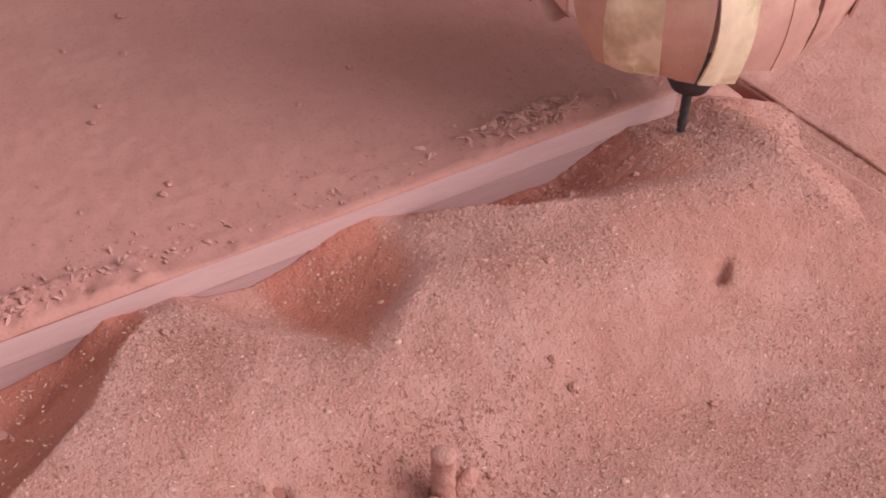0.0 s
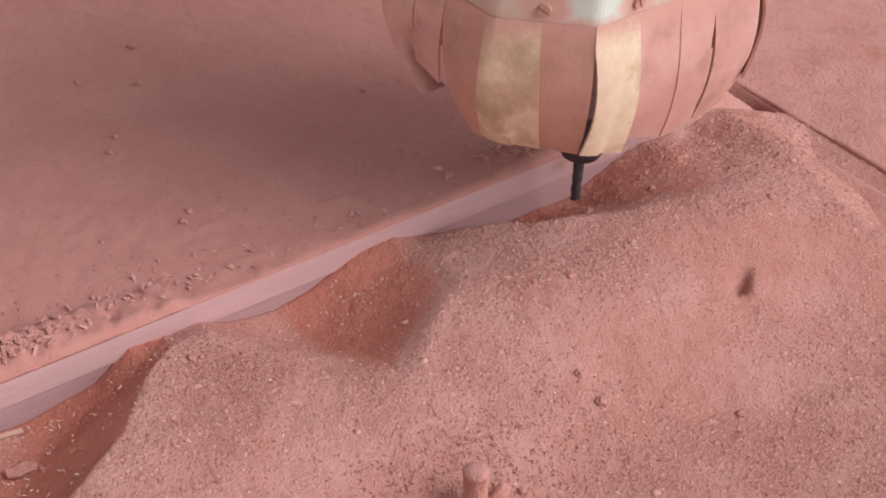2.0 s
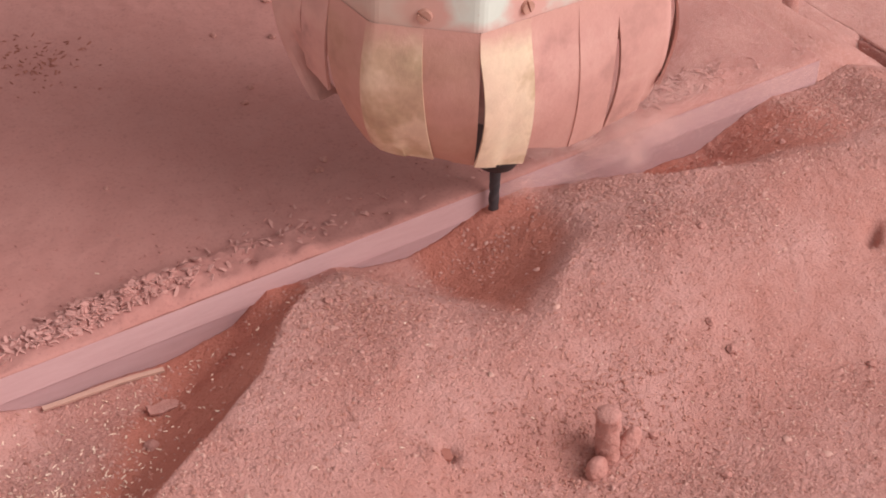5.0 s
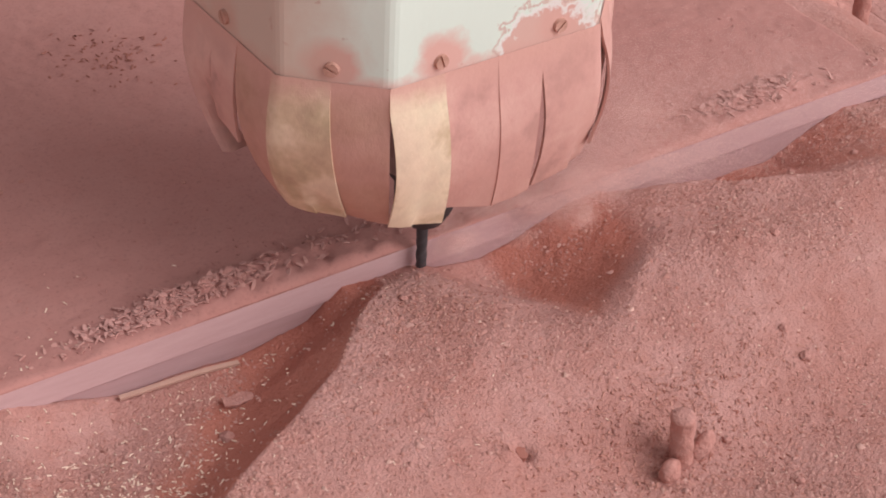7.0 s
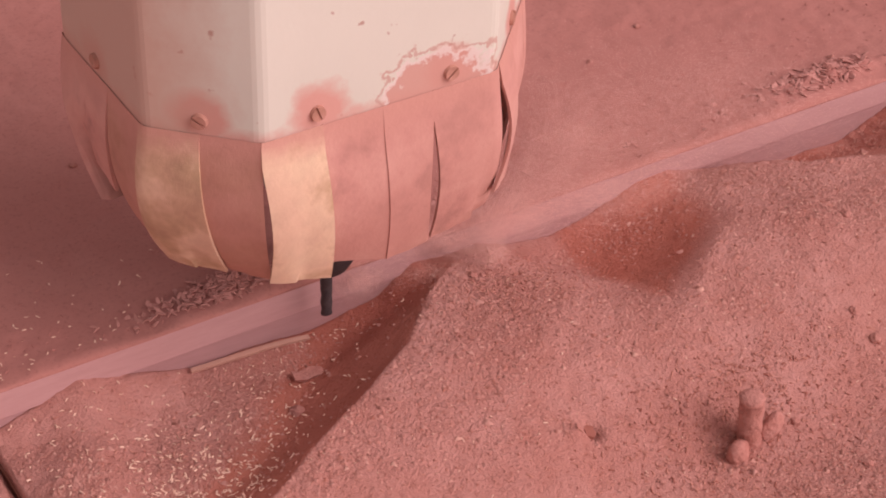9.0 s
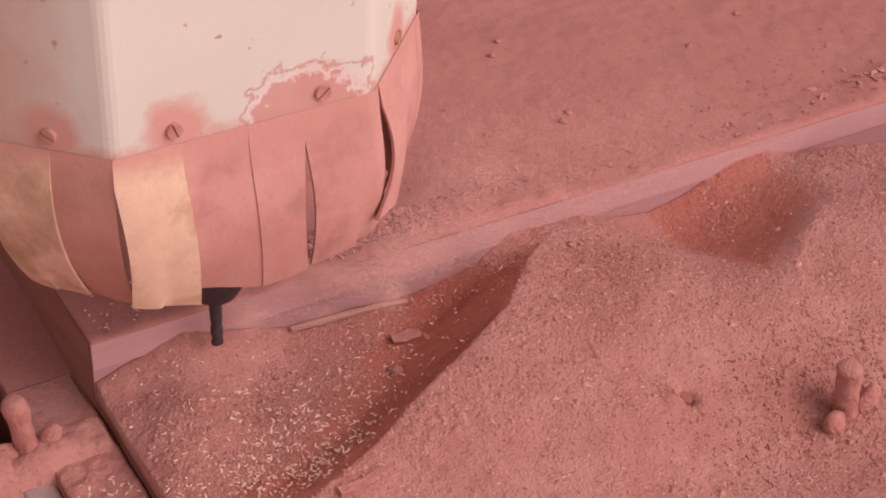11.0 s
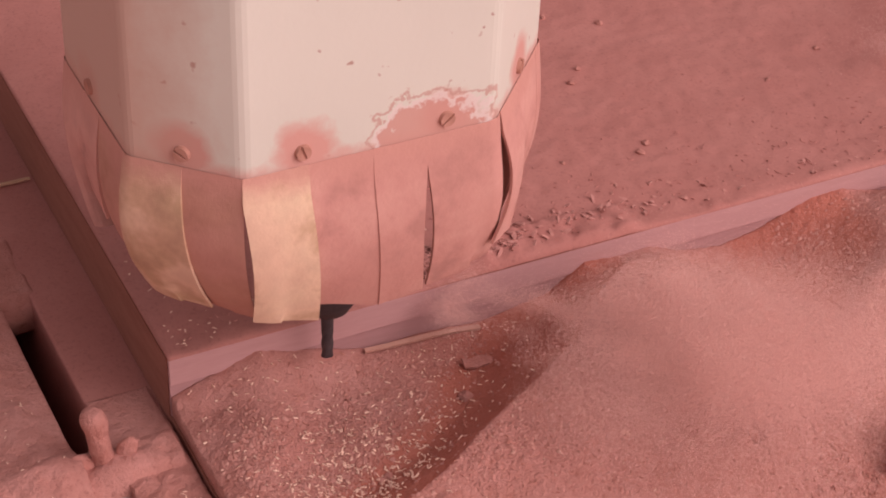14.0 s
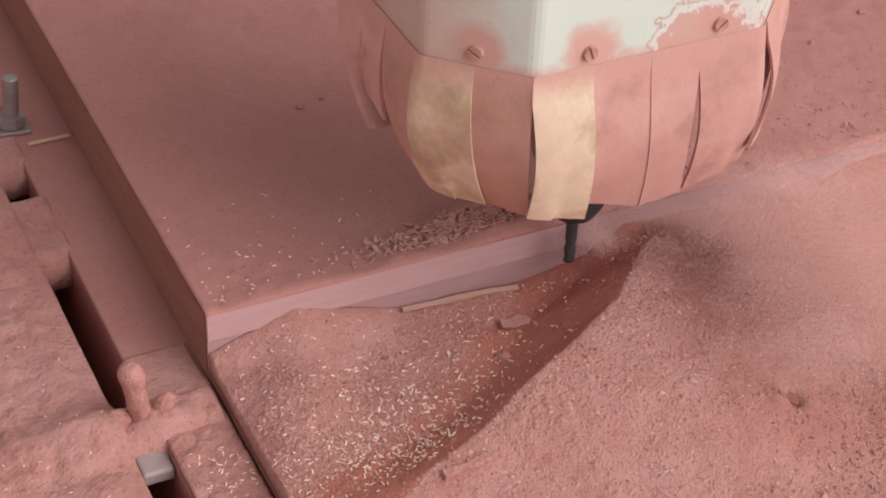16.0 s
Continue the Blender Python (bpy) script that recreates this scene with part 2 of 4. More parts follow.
def heap_height(x, y):
    d = -y
    top = -0.003 - 0.031 * smooth(0.08, 0.215, d) + 0.0035 * fbm(x, y, 9, 1) + 0.003 * np.sin((x * 0.75 + y * 0.9) * 60 + 1.2 * fbm(x, y, 6, 5)) * smooth(0.34, 0.5, x)
    top = top - 0.043 * smooth(0.640, 0.715, x - 0.10 * smooth(0.14, 0.24, d))
    top = top + 0.006 * np.exp(-((x - 0.50) / 0.13) ** 2 - ((d - 0.095) / 0.04) ** 2)
    # valley before the first crest, with a low ridge running forward from the cut face
    crest = crest_line(d)
    ridge = 0.050 - 0.40 * d
    low = -0.031 + 0.0105 * np.exp(-((x - ridge) / np.where(x < ridge, 0.032, 0.022)) ** 2) * smooth(0.13, 0.02, d) + 0.0022 * fbm(x, y, 25, 2)
    low = low + 0.005 * smooth(0.07, 0.12, d) * smooth(0.12, 0.03, x)
    k = 1 - (1 - np.clip((crest - x) / 0.070, 0, 1)) ** 1.35
    h = top * (1 - k) + low * k
    h = h - 0.027 * second_hollow(x, d)
    wall = np.interp(x, WALL_X, WALL_Z)
    down = long_hollow(x, d)
    down = 0.5 * down + 0.5 * down * down * (3 - 2 * down)
    h = h + (wall + 0.0015 - h) * down
    h = h + (wall - h) * np.exp(-(d / 0.013) ** 2)
    # finger mark and dents
    lengthwise, across = 0.51 * (d - 0.135) - 0.86 * (x - 0.544), 0.86 * (d - 0.135) + 0.51 * (x - 0.544)
    h = h - 0.010 * np.exp(-(lengthwise / 0.0085) ** 2 - (across / (0.0042 + 0.08 * np.clip(lengthwise, -0.01, 0.01))) ** 2)
    h = h - 0.006 * np.exp(-((x - 0.247) / 0.004) ** 2 - ((d - 0.146) / 0.005) ** 2) + 0.003 * np.exp(-((x - 0.238) / 0.005) ** 2 - ((d - 0.146) / 0.004) ** 2)
    near = np.exp(-((x - 0.306) / 0.022) ** 2 - ((d - 0.176) / 0.016) ** 2)
    h = h + (-0.037 - h) * near * 0.6
    h = h - 0.006 * np.exp(-((x - 0.665) / 0.014) ** 2 - ((d - 0.125) / 0.012) ** 2)
    coarse = 0.55 + 0.45 * smooth(-0.2, 0.5, fbm(x, y, 8, 15))
    h = h + coarse * (0.0009 * fbm(x, y, 70, 3, 3) + 0.0011 * np.maximum(0, fbm(x, y, 330, 4, 2) - 0.1))
    return np.maximum(h, BED + 0.001)


def red_shaded_slopes(x, y):
    """Slopes in shade: deeper, redder dust, with the shade put into its colour."""
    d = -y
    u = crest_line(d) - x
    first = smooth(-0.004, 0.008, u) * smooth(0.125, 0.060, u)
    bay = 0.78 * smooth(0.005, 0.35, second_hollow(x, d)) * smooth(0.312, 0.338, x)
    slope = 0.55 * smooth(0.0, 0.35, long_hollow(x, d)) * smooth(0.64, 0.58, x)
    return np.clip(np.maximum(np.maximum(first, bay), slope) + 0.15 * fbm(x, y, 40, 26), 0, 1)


def top_height(x, y):
    h = 0.0012 + 0.0006 * fbm(x, y, 40, 6) + 0.0004 * fbm(x, y, 160, 7, 2)
    near = np.exp(-(y / 0.012) ** 2)
    h = h + near * 0.0012 * (0.8 + fbm(x, y, 45, 8, 4))
    for cx, w, s in ((0.165, 0.045, 0.006), (0.535, 0.045, 0.005)):
        pile = np.exp(-((x - cx) / w) ** 2 - ((y - 0.016) / 0.010) ** 2)
        h = h + s * pile * (0.7 + 0.9 * np.abs(fbm(x, y, 110, 9, 3)))
    brow = np.interp(x, [0.10, 0.156, 0.19, 0.208, 0.235, 0.263, 0.270], [0.016, 0.0195, 0.0185, 0.0212, 0.0222, 0.0190, 0.004]) + 0.0012 * fbm(x, y, 60, 29)
    band = smooth(0.0012, -0.0012, y - brow) * smooth(0.13, 0.17, x) * smooth(0.272, 0.262, x)
    h = h + band * (0.0026 + 0.0014 * fbm(x, y, 130, 30, 3))
    h = h + 0.0012 * np.exp(-((y - brow) / 0.0022) ** 2) * smooth(0.15, 0.18, x) * smooth(0.272, 0.262, x)
    h = h * smooth(-0.0045, 0.0015, y) + 0.0003
    return h


def bed_height(x, y):
    h = BED + 0.0015 + 0.0008 * fbm(x, y, 60, 10) + 0.0014 * smooth(-0.05, -0.07, x) * (1.2 + 1.6 * np.abs(fbm(x, y, 45, 11, 4)) + 0.9 * np.abs(fbm(x, y, 140, 21, 3)))
    h = h + 0.010 * np.exp(-((y + 0.022) / 0.016) ** 2) * smooth(0.002, -0.02, x) * smooth(-0.16, -0.05, x)
    return h


# ---- the setting ----
def build_setting():
    for x0, x1 in ((-0.60, SLOT_L[0]), (SLOT_L[1], SLOT_R[0]), (SLOT_R[1], 1.5)):
        ob = tagged(new("machine_bed", box("machine_bed", x0, x1, -1.2, 1.6, -0.16, BED, M_FILM, 0.0015)), "dust-covered steel machine bed beam between clamping slots", "machine bed", kind="structure")
    tagged(new("slot_floor", box("slot_floor", -0.62, 1.52, -1.22, 1.62, -0.19, -0.161, M_DARK)), "floor of the bed's clamping slots, coloured dark as shade", "machine bed", kind="structure")
    tagged(new("ground", box("ground", -30, 30, -30, 30, -1.0, -0.9, M_FILM)), "dusty workshop floor under the machine", "floor", kind="structure")


def build_board():
    """The workpiece: a thick board, milled down to a ledge along its front."""
    board = tagged(new("workpiece_board"), "thick brown fibreboard sheet with a milled step, dusted pink", "board")
    bm = bmesh.new()
    prof = [(0.0, FLOOR), (0.0, 0.0), (1.0, 0.0), (1.0, BED + 0.0006), (-0.150, BED + 0.0006), (-0.150, FLOOR)]
    a = [bm.verts.new((0, y, z)) for y, z in prof]
    b = [bm.verts.new((BOARD_R, y, z)) for y, z in prof]
    bm.faces.new(a)
    bm.faces.new(b[::-1])
    for i in range(6):
        bm.faces.new((a[i], b[i], b[(i + 1) % 6], a[(i + 1) % 6]))
    me = bm_mesh("body", bm, M_EDGE)
    part("body", me, board)
    part("cut_face", box("cut_face", 0.0006, BOARD_R - 0.0006, -0.0025, -0.0002, -0.0158, 0.0001, M_WALL, 0.0003), board, "smooth pale pink freshly milled step face")
    part("lower_cut_face", box("lower_cut_face", 0.0006, BOARD_R - 0.0006, -0.0014, -0.0002, FLOOR, -0.0160, M_WALL_LOW, 0.0002), board, "duller grey-lilac lower pass of the milled face")
    return board


build_setting()
build_board()
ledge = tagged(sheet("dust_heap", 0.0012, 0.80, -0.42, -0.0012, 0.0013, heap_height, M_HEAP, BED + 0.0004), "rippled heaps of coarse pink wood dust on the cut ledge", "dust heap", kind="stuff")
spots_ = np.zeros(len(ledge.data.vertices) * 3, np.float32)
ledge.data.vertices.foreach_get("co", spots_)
ledge.data.attributes.new("red_shaded_slopes", "FLOAT", "POINT").data.foreach_set("value", red_shaded_slopes(spots_[0::3].astype(float), spots_[1::3].astype(float)).astype(np.float32))
tagged(sheet("dust_layer", 0.0005, BOARD_R, -0.0026, 0.62, 0.0020, top_height, M_FILM, 0.00015), "thin film of fine pink dust on the board", "dust", kind="stuff")
tagged(sheet("dust_layer", -0.30, -0.0510, -0.30, 0.55, 0.0022, bed_height, M_CLUMP, BED), "lumpy pink dust caked on the machine bed", "dust", kind="stuff")


def bridge_height(x, y):
    return BED + 0.0012 - 0.0010 * smooth(0.0090, 0.0115, np.abs(x + 0.04275)) + 0.0009 * fbm(x, y, 60, 13) - 0.006 * smooth(0.131, 0.122, y) - 0.006 * smooth(0.180, 0.187, y) * smooth(0.222, 0.211, y)


def mound_height(x, y):
    r = np.exp(-((y + 0.022) / 0.017) ** 4)
    return BED - 0.006 + r * (0.0155 + 0.0025 * fbm(x, y, 70, 14, 3)) * smooth(0.0, -0.004, x) - 0.004 * smooth(-0.03, -0.05, x)


def bar_height(x, y):
    return BED + 0.0003 + 0.0007 * smooth(0.03, 0.01, y) + 0.0003 * fbm(x, y, 120, 16) + smooth(0.02, -0.02, y) * (0.0022 + 0.0016 * np.abs(fbm(x, y, 90, 17, 3)))


def end_height(x, y):
    """Dust past the board's end: banked up against it, with a pit round the bolt and heavy clods farther back."""
    bank = smooth(0.728, 0.648, x) * smooth(-0.03, 0.02, y)
    h = BED + 0.003 + 0.003 * fbm(x, y, 14, 18, 3) + 0.036 * bank
    pit = np.exp(-(np.hypot((x - 0.699) / 0.030, (y - 0.100) / 0.020)) ** 4)
    h = h - 0.028 * pit * bank
    back = smooth(0.112, 0.15, y)
    return h + back * (0.004 + 0.046 * np.abs(fbm(x, y, 16, 19, 4)) + 0.006 * np.abs(fbm(x, y, 70, 27, 3)))


for y0, y1 in ((0.122, 0.186), (0.212, 0.55)):
    tagged(sheet("dust_layer", -0.0545, -0.0310, y0, y1, 0.0015, bridge_height, M_CLUMP, BED - 0.02), "dust packed into the bed's clamping slot", "dust", kind="stuff")
tagged(sheet("dust_layer", -0.066, -0.0012, -0.046, 0.002, 0.0012, mound_height, M_CLUMP, BED - 0.0065), "mound of pink dust round the clamp bolt", "dust", kind="stuff")
for x0, x1 in ((BOARD_R + 0.0006, SLOT_R[0] - 0.002), (SLOT_R[1] + 0.002, 1.2)):
    tagged(sheet("dust_layer", x0, x1, -0.30, 0.60, 0.0025, end_height, M_CLUMP, BED + 0.0002), "uneven pink dust on the bed past the board", "dust", kind="stuff")
tagged(sheet("dust_layer", SLOT_R[0] - 0.0022, SLOT_R[1] + 0.0022, 0.044, 0.60, 0.0025, lambda x, y: end_height(x, y) - 0.02 * smooth(0.050, 0.044, y), M_CLUMP, BED - 0.03), "dust packed into the far clamping slot", "dust", kind="stuff")
tagged(sheet("dust_layer", SLOT_R[0] + 0.0005, SLOT_R[1] - 0.0005, -0.30, 0.052, 0.002, lambda x, y: BED - 0.016 + 0.0015 * fbm(x, y, 60, 28) - 0.004 * np.cos((x - SLOT_R[0] - 0.008) * 190), M_CLUMP, BED - 0.03), "dust lying deep in the far clamping slot", "dust", kind="stuff")
tagged(sheet("dust_layer", -0.0336, -0.0014, -0.25, 0.03, 0.0015, bar_height, M_CLUMP, BED + 0.0002), "rough pink dust on the bed beside the board", "dust", kind="stuff")


# ---- the dust shoe with its leather skirt, spindle and cutter ----
RING = [(-0.066, -0.066), (0.049, -0.066), (0.099, -0.014), (0.099, 0.055), (0.066, 0.090), (-0.066, 0.090), (-0.103, 0.055), (-0.103, -0.0305)]
SHOE_Z = 0.152


SCREWS = [(0.026, 20), (0.0915, -50), (0.151, 10), (-0.0265, 60), (-0.098, 30), (0.25, 0), (0.33, 40)]


def rim():
    out = []
    for k in range(8):
        (x0, y0), (x1, y1) = RING[k], RING[(k + 1) % 8]
        out.append((Vector((x0, y0, 0)), Vector((x1, y1, 0)), math.hypot(x1 - x0, y1 - y0)))
    return out


PER = rim()
ROUND = sum(p[2] for p in PER)


def along(s):
    """The rim's point and outward normal at that length round it."""
    s %= ROUND
    for a, b, w in PER:
        if s <= w:
            d = (b - a).normalized()
            return a + d * s, Vector((d.y, -d.x, 0))
        s -= w


def shoe_material():
    m, n, l, b = material("stained_white_paint", 0.45)
    co = coords(n, l)

    def calc(op, a, c):
        x = n.new("ShaderNodeMath")
        x.operation = op
        for k, v in ((0, a), (1, c)):
            if isinstance(v, (int, float)):
                x.inputs[k].default_value = v
            else:
                l.new(v, x.inputs[k])
        return x.outputs[0]

    sep = n.new("ShaderNodeSeparateXYZ")
    l.new(co, sep.inputs[0])
    wave = noise_tex(n, l, co, 45, 6, 0.65)
    wob = calc("MULTIPLY", calc("SUBTRACT", wave, 0.5), 0.022)
    dist = None
    for s, _ in SCREWS:
        p, _n = along(s)
        v = n.new("ShaderNodeVectorMath")
        v.operation = "DISTANCE"
        l.new(co, v.inputs[0])
        v.inputs[1].default_value = (p.x, p.y, SHOE_Z + 0.0095)
        dist = v.outputs["Value"] if dist is None else calc("MINIMUM", dist, v.outputs["Value"])
    p, _n = along(0.086)
    gap = n.new("ShaderNodeVectorMath")
    gap.operation = "SUBTRACT"
    l.new(co, gap.inputs[0])
    gap.inputs[1].default_value = (p.x, p.y, SHOE_Z + 0.002)
    flat = n.new("ShaderNodeVectorMath")
    flat.operation = "MULTIPLY"
    l.new(gap.outputs[0], flat.inputs[0])
    flat.inputs[1].default_value = (0.72, 1.0, 1.0)
    far_off = n.new("ShaderNodeVectorMath")
    far_off.operation = "LENGTH"
    l.new(flat.outputs[0], far_off.inputs[0])
    ragged = noise_tex(n, l, co, 95, 5, 0.6)
    crust = calc("ADD", far_off.outputs["Value"], calc("MULTIPLY", calc("SUBTRACT", ragged, 0.5), 0.026))
    height = calc("SUBTRACT", sep.outputs[2], SHOE_Z - 0.0055)
    field = calc("ADD", calc("MINIMUM", dist, calc("MULTIPLY", height, 1.15)), wob)
    stain = ramp(n, l, calc("MULTIPLY", field, 10), [(0.085, (1, 1, 1)), (0.125, (0.6, 0.6, 0.6)), (0.175, (0, 0, 0))])
    spots = noise_tex(n, l, co, 130, 2, 0.5)
    speck = ramp(n, l, spots, [(0.71, (0, 0, 0)), (0.76, (0.75, 0.75, 0.75))])
    white = ramp(n, l, noise_tex(n, l, co, 9, 3), [(0.3, (0.64, 0.70, 0.61)), (0.7, (0.71, 0.78, 0.68))])
    col = mixed(n, l, speck, white, (0.40, 0.22, 0.17))
    col = mixed(n, l, stain, col, (0.66, 0.39, 0.33))
    # the end turned from the draught carries a film of dust
    film_ = calc("ADD", calc("MULTIPLY", sep.outputs[0], -10), calc("MULTIPLY", calc("SUBTRACT", wave, 0.5), 0.3))
    col = mixed(n, l, ramp(n, l, film_, [(0.72, (0, 0, 0)), (0.98, (0.8, 0.8, 0.8))]), col, (0.56, 0.38, 0.30))
    k10 = calc("MULTIPLY", crust, 10)
    col = mixed(n, l, ramp(n, l, k10, [(0.16, (0.9, 0.9, 0.9)), (0.185, (0, 0, 0))]), col, (0.62, 0.36, 0.30))
    col = mixed(n, l, ramp(n, l, k10, [(0.162, (0, 0, 0)), (0.175, (0.85,) * 3), (0.192, (0.85,) * 3), (0.202, (0, 0, 0))]), col, (0.74, 0.70, 0.65))
    col = mixed(n, l, ramp(n, l, k10, [(0.21, (0, 0, 0)), (0.218, (0.8, 0.8, 0.8)), (0.226, (0.8, 0.8, 0.8)), (0.24, (0, 0, 0))]), col, (0.56, 0.36, 0.30))
    l.new(col, b.inputs["Base Color"])
    bumped(n, l, b, [(wave, 0.1, 0.002), (spots, 0.08, 0.001)])
    return m


M_SHOE = shoe_material()


def build_shoe():
    shoe = tagged(new("dust_shoe"), "white octagonal router dust shoe with a slit leather skirt", "dust shoe")
    bm = bmesh.new()
    rings = []
    for s, z in ((1.0, SHOE_Z), (1.0, 0.46), (0.97, 0.46), (0.97, SHOE_Z)):
        rings.append([bm.verts.new((x * s, y * s, z)) for x, y in RING])
    for a, b in ((0, 1), (1, 2), (2, 3), (3, 0)):
        for k in range(8):
            bm.faces.new((rings[a][k], rings[a][(k + 1) % 8], rings[b][(k + 1) % 8], rings[b][k]))
    bmesh.ops.bevel(bm, geom=[e for e in bm.edges if abs(e.verts[0].co.z - e.verts[1].co.z) > 0.1 and e.verts[0].co.xy.length > 0.07], offset=0.0035, segments=3, profile=0.5, affect="EDGES")
    part("housing", bm_mesh("housing", bm, M_SHOE), shoe, "white painted sheet-metal housing, stained pink along the rim")

    def strip(s0, s1, mat, label, left=(0.0, 0.088), right=(0.0, 0.088), tuck=0.010, bulge=0.003, proud=0.0, bow=(0.0, 0.0)):
        """One strip of the skirt. left and right: how far that side's end shifts along the rim and drops below it; bow: how far the side swings out half-way."""
        nu, nv = 9, 22
        outer, inner = [], []
        for j in range(nv):
            v = j / (nv - 1)
            low, bowl = max(0.0, (v - 0.15) / 0.85), max(0.0, (v - 0.30) / 0.70)
            for i in range(nu):
                u = i / (nu - 1)
                s = s0 + (s1 - s0) * u
                p0, _ = along(s)
                (pa, na), (pb, nb) = along(s - 0.012), along(s + 0.012)
                nrm = (na + nb).normalized()
                side = Vector((-nrm.y, nrm.x, 0))
                out = 0.0004 + proud * min(1.0, v * 4) + bulge * math.sin(math.pi * v) - tuck * bowl ** 2
                shift = (left[0] * (1 - u) + right[0] * u) * low ** 1.3 + (bow[0] * (1 - u) + bow[1] * u) * math.sin(math.pi * low)
                p = p0 + nrm * out + side * shift
                drop = left[1] * (1 - u) + right[1] * u
                z = SHOE_Z + 0.003 - drop * v + 0.0009 * v * noise.noise((s * 90, v * 3, 7.7))
                outer.append((p.x, p.y, z))
                q = p - nrm * 0.0016
                inner.append((q.x, q.y, z))
        vs = outer + inner
        n0 = nu * nv
        fs = []
        for j in range(nv - 1):
            for i in range(nu - 1):
                a = j * nu + i
                fs.append((a, a + 1, a + nu + 1, a + nu))
                fs.append((n0 + a, n0 + a + nu, n0 + a + nu + 1, n0 + a + 1))
            for i, f in ((0, 1), (nu - 1, 0)):
                a = j * nu + i
                q = (a, a + nu, n0 + a + nu, n0 + a)
                fs.append(q if f else q[::-1])
        for i in range(nu - 1):
            a = (nv - 1) * nu + i
            fs.append((a, a + 1, n0 + a + 1, n0 + a))
        me = mesh_from("leather_strip", vs, fs, mat)
        me.set_sharp_from_angle(angle=radians(45))
        part("leather_strip", me, shoe, label)

    tan, brn, pnk = "clean pale tan leather strip", "brown leather strip", "leather strip caked with pink dust"
    L = ROUND
    strip(-0.0005, 0.0285, M_TAN, tan, (0.0025, 0.0800), (0.0076, 0.0892), tuck=0.009, proud=0.0014, bow=(0.0026, 0.0006))
    strip(0.0275, 0.0578, M_PINK, pnk, (0.0066, 0.0806), (0.0077, 0.0908), tuck=0.009)
    strip(0.0576, 0.0825, M_PINK, pnk, (0.0080, 0.0908), (0.0050, 0.0886), tuck=0.009, proud=0.0006, bow=(0.0, -0.0026))
    strip(0.0825, 0.1213, M_PINK, pnk, (0.0069, 0.0876), (0.0123, 0.0815), tuck=0.009, bow=(0.0018, -0.001))
    strip(0.1220, 0.1480, M_PINK, pnk, (-0.0018, 0.0690), (-0.0021, 0.0770), tuck=-0.002, bulge=0.006, bow=(0.005, 0.0))
    s = 0.1485
    while s < L - 0.175:
        strip(s, s + 0.0305, M_PINK, pnk)
        s += 0.031
    strip(L - 0.138, L - 0.108, M_PINK, pnk, (0.037, 0.0665), (0.0098, 0.0678), tuck=0.012, bow=(-0.006, -0.004))
    strip(L - 0.1078, L - 0.0860, M_PINK, pnk, (0.0, 0.052), (-0.002, 0.056), tuck=0.0)
    strip(L - 0.0860, L - 0.0525, M_BROWN, brn, (0.0108, 0.0849), (-0.0017, 0.0812), tuck=0.016)
    strip(L - 0.0555, L - 0.0268, M_TAN, tan, (-0.0031, 0.0780), (0.0049, 0.0811), tuck=0.014, proud=0.0014)
    strip(L - 0.0270, L - 0.0002, M_BROWN, brn, (0.0012, 0.0812), (0.0042, 0.0846), tuck=0.016, bow=(0.0, -0.0012))
    # slotted screws round the rim
    for s, a in SCREWS:
        p, nrm = along(s)
        rot = nrm.to_track_quat("Z", "Y").to_matrix().to_4x4() @ pose(0, 0, 0, 0, 0, a)
        m = Matrix.Translation(p + Vector((0, 0, SHOE_Z + 0.0095))) @ rot
        bm = bmesh.new()
        for sx in (-1, 1):
            pts = [(sx * 0.0006, -0.0036), (sx * 0.0006, 0.0036)]
            arc = [(0.0037 * math.cos(t), 0.0037 * math.sin(t)) for t in np.linspace(-1.40, 1.40, 9)]
            loop = [(sx * abs(x), y) for x, y in arc] + [pts[1], pts[0]]
            lo = [bm.verts.new((x, y, 0)) for x, y in loop]
            hi = [bm.verts.new((x * 0.9, y * 0.9, 0.0018)) for x, y in loop]
            bm.faces.new(lo), bm.faces.new(hi)
            for i in range(len(loop)):
                bm.faces.new((lo[i], lo[(i + 1) % len(loop)], hi[(i + 1) % len(loop)], hi[i]))
        bmesh.ops.create_cone(bm, cap_ends=True, segments=16, radius1=0.0037, radius2=0.0036, depth=0.0008, matrix=Matrix.Translation((0, 0, 0.0004)))
        part("screw", bm_mesh("screw", bm, M_BROWN), shoe, "dusty slotted pan-head screw", m)
    part("spindle", lathe("spindle", [(0.030, 0.42), (0.030, 0.075), (0.024, 0.070), (0.024, 0.060)][::-1], M_STEEL, 32), shoe, "grey steel spindle")
    part("collet_nut", lathe("collet_nut", [(0.006, 0.020), (0.011, 0.022), (0.0155, 0.030), (0.0155, 0.048), (0.019, 0.052), (0.019, 0.062)], M_BLACK, 24), shoe, "black steel collet nut")
    # two-flute cutter
    vs, fs = [], []
    seg, rows_ = 16, 40
    for j in range(rows_):
        z = -0.009 + 0.034 * j / (rows_ - 1)
        tw = j * 0.32 if z < 0.010 else 0
        for k in range(seg):
            a = 2 * math.pi * k / seg
            r = 0.0031 if z > 0.010 else 0.0031 * (0.80 + 0.20 * abs(math.cos(a)))
            vs.append((r * math.cos(a + tw), r * math.sin(a + tw), z))
    for j in range(rows_ - 1):
        for k in range(seg):
            a, b = j * seg + k, j * seg + (k + 1) % seg
            fs.append((a, b, b + seg, a + seg))
    fs.append(tuple(range(seg))[::-1])
    part("cutter", mesh_from("cutter", vs, fs, M_BLACK), shoe, "dark steel two-flute cutter")
    return shoe


shoe = build_shoe()


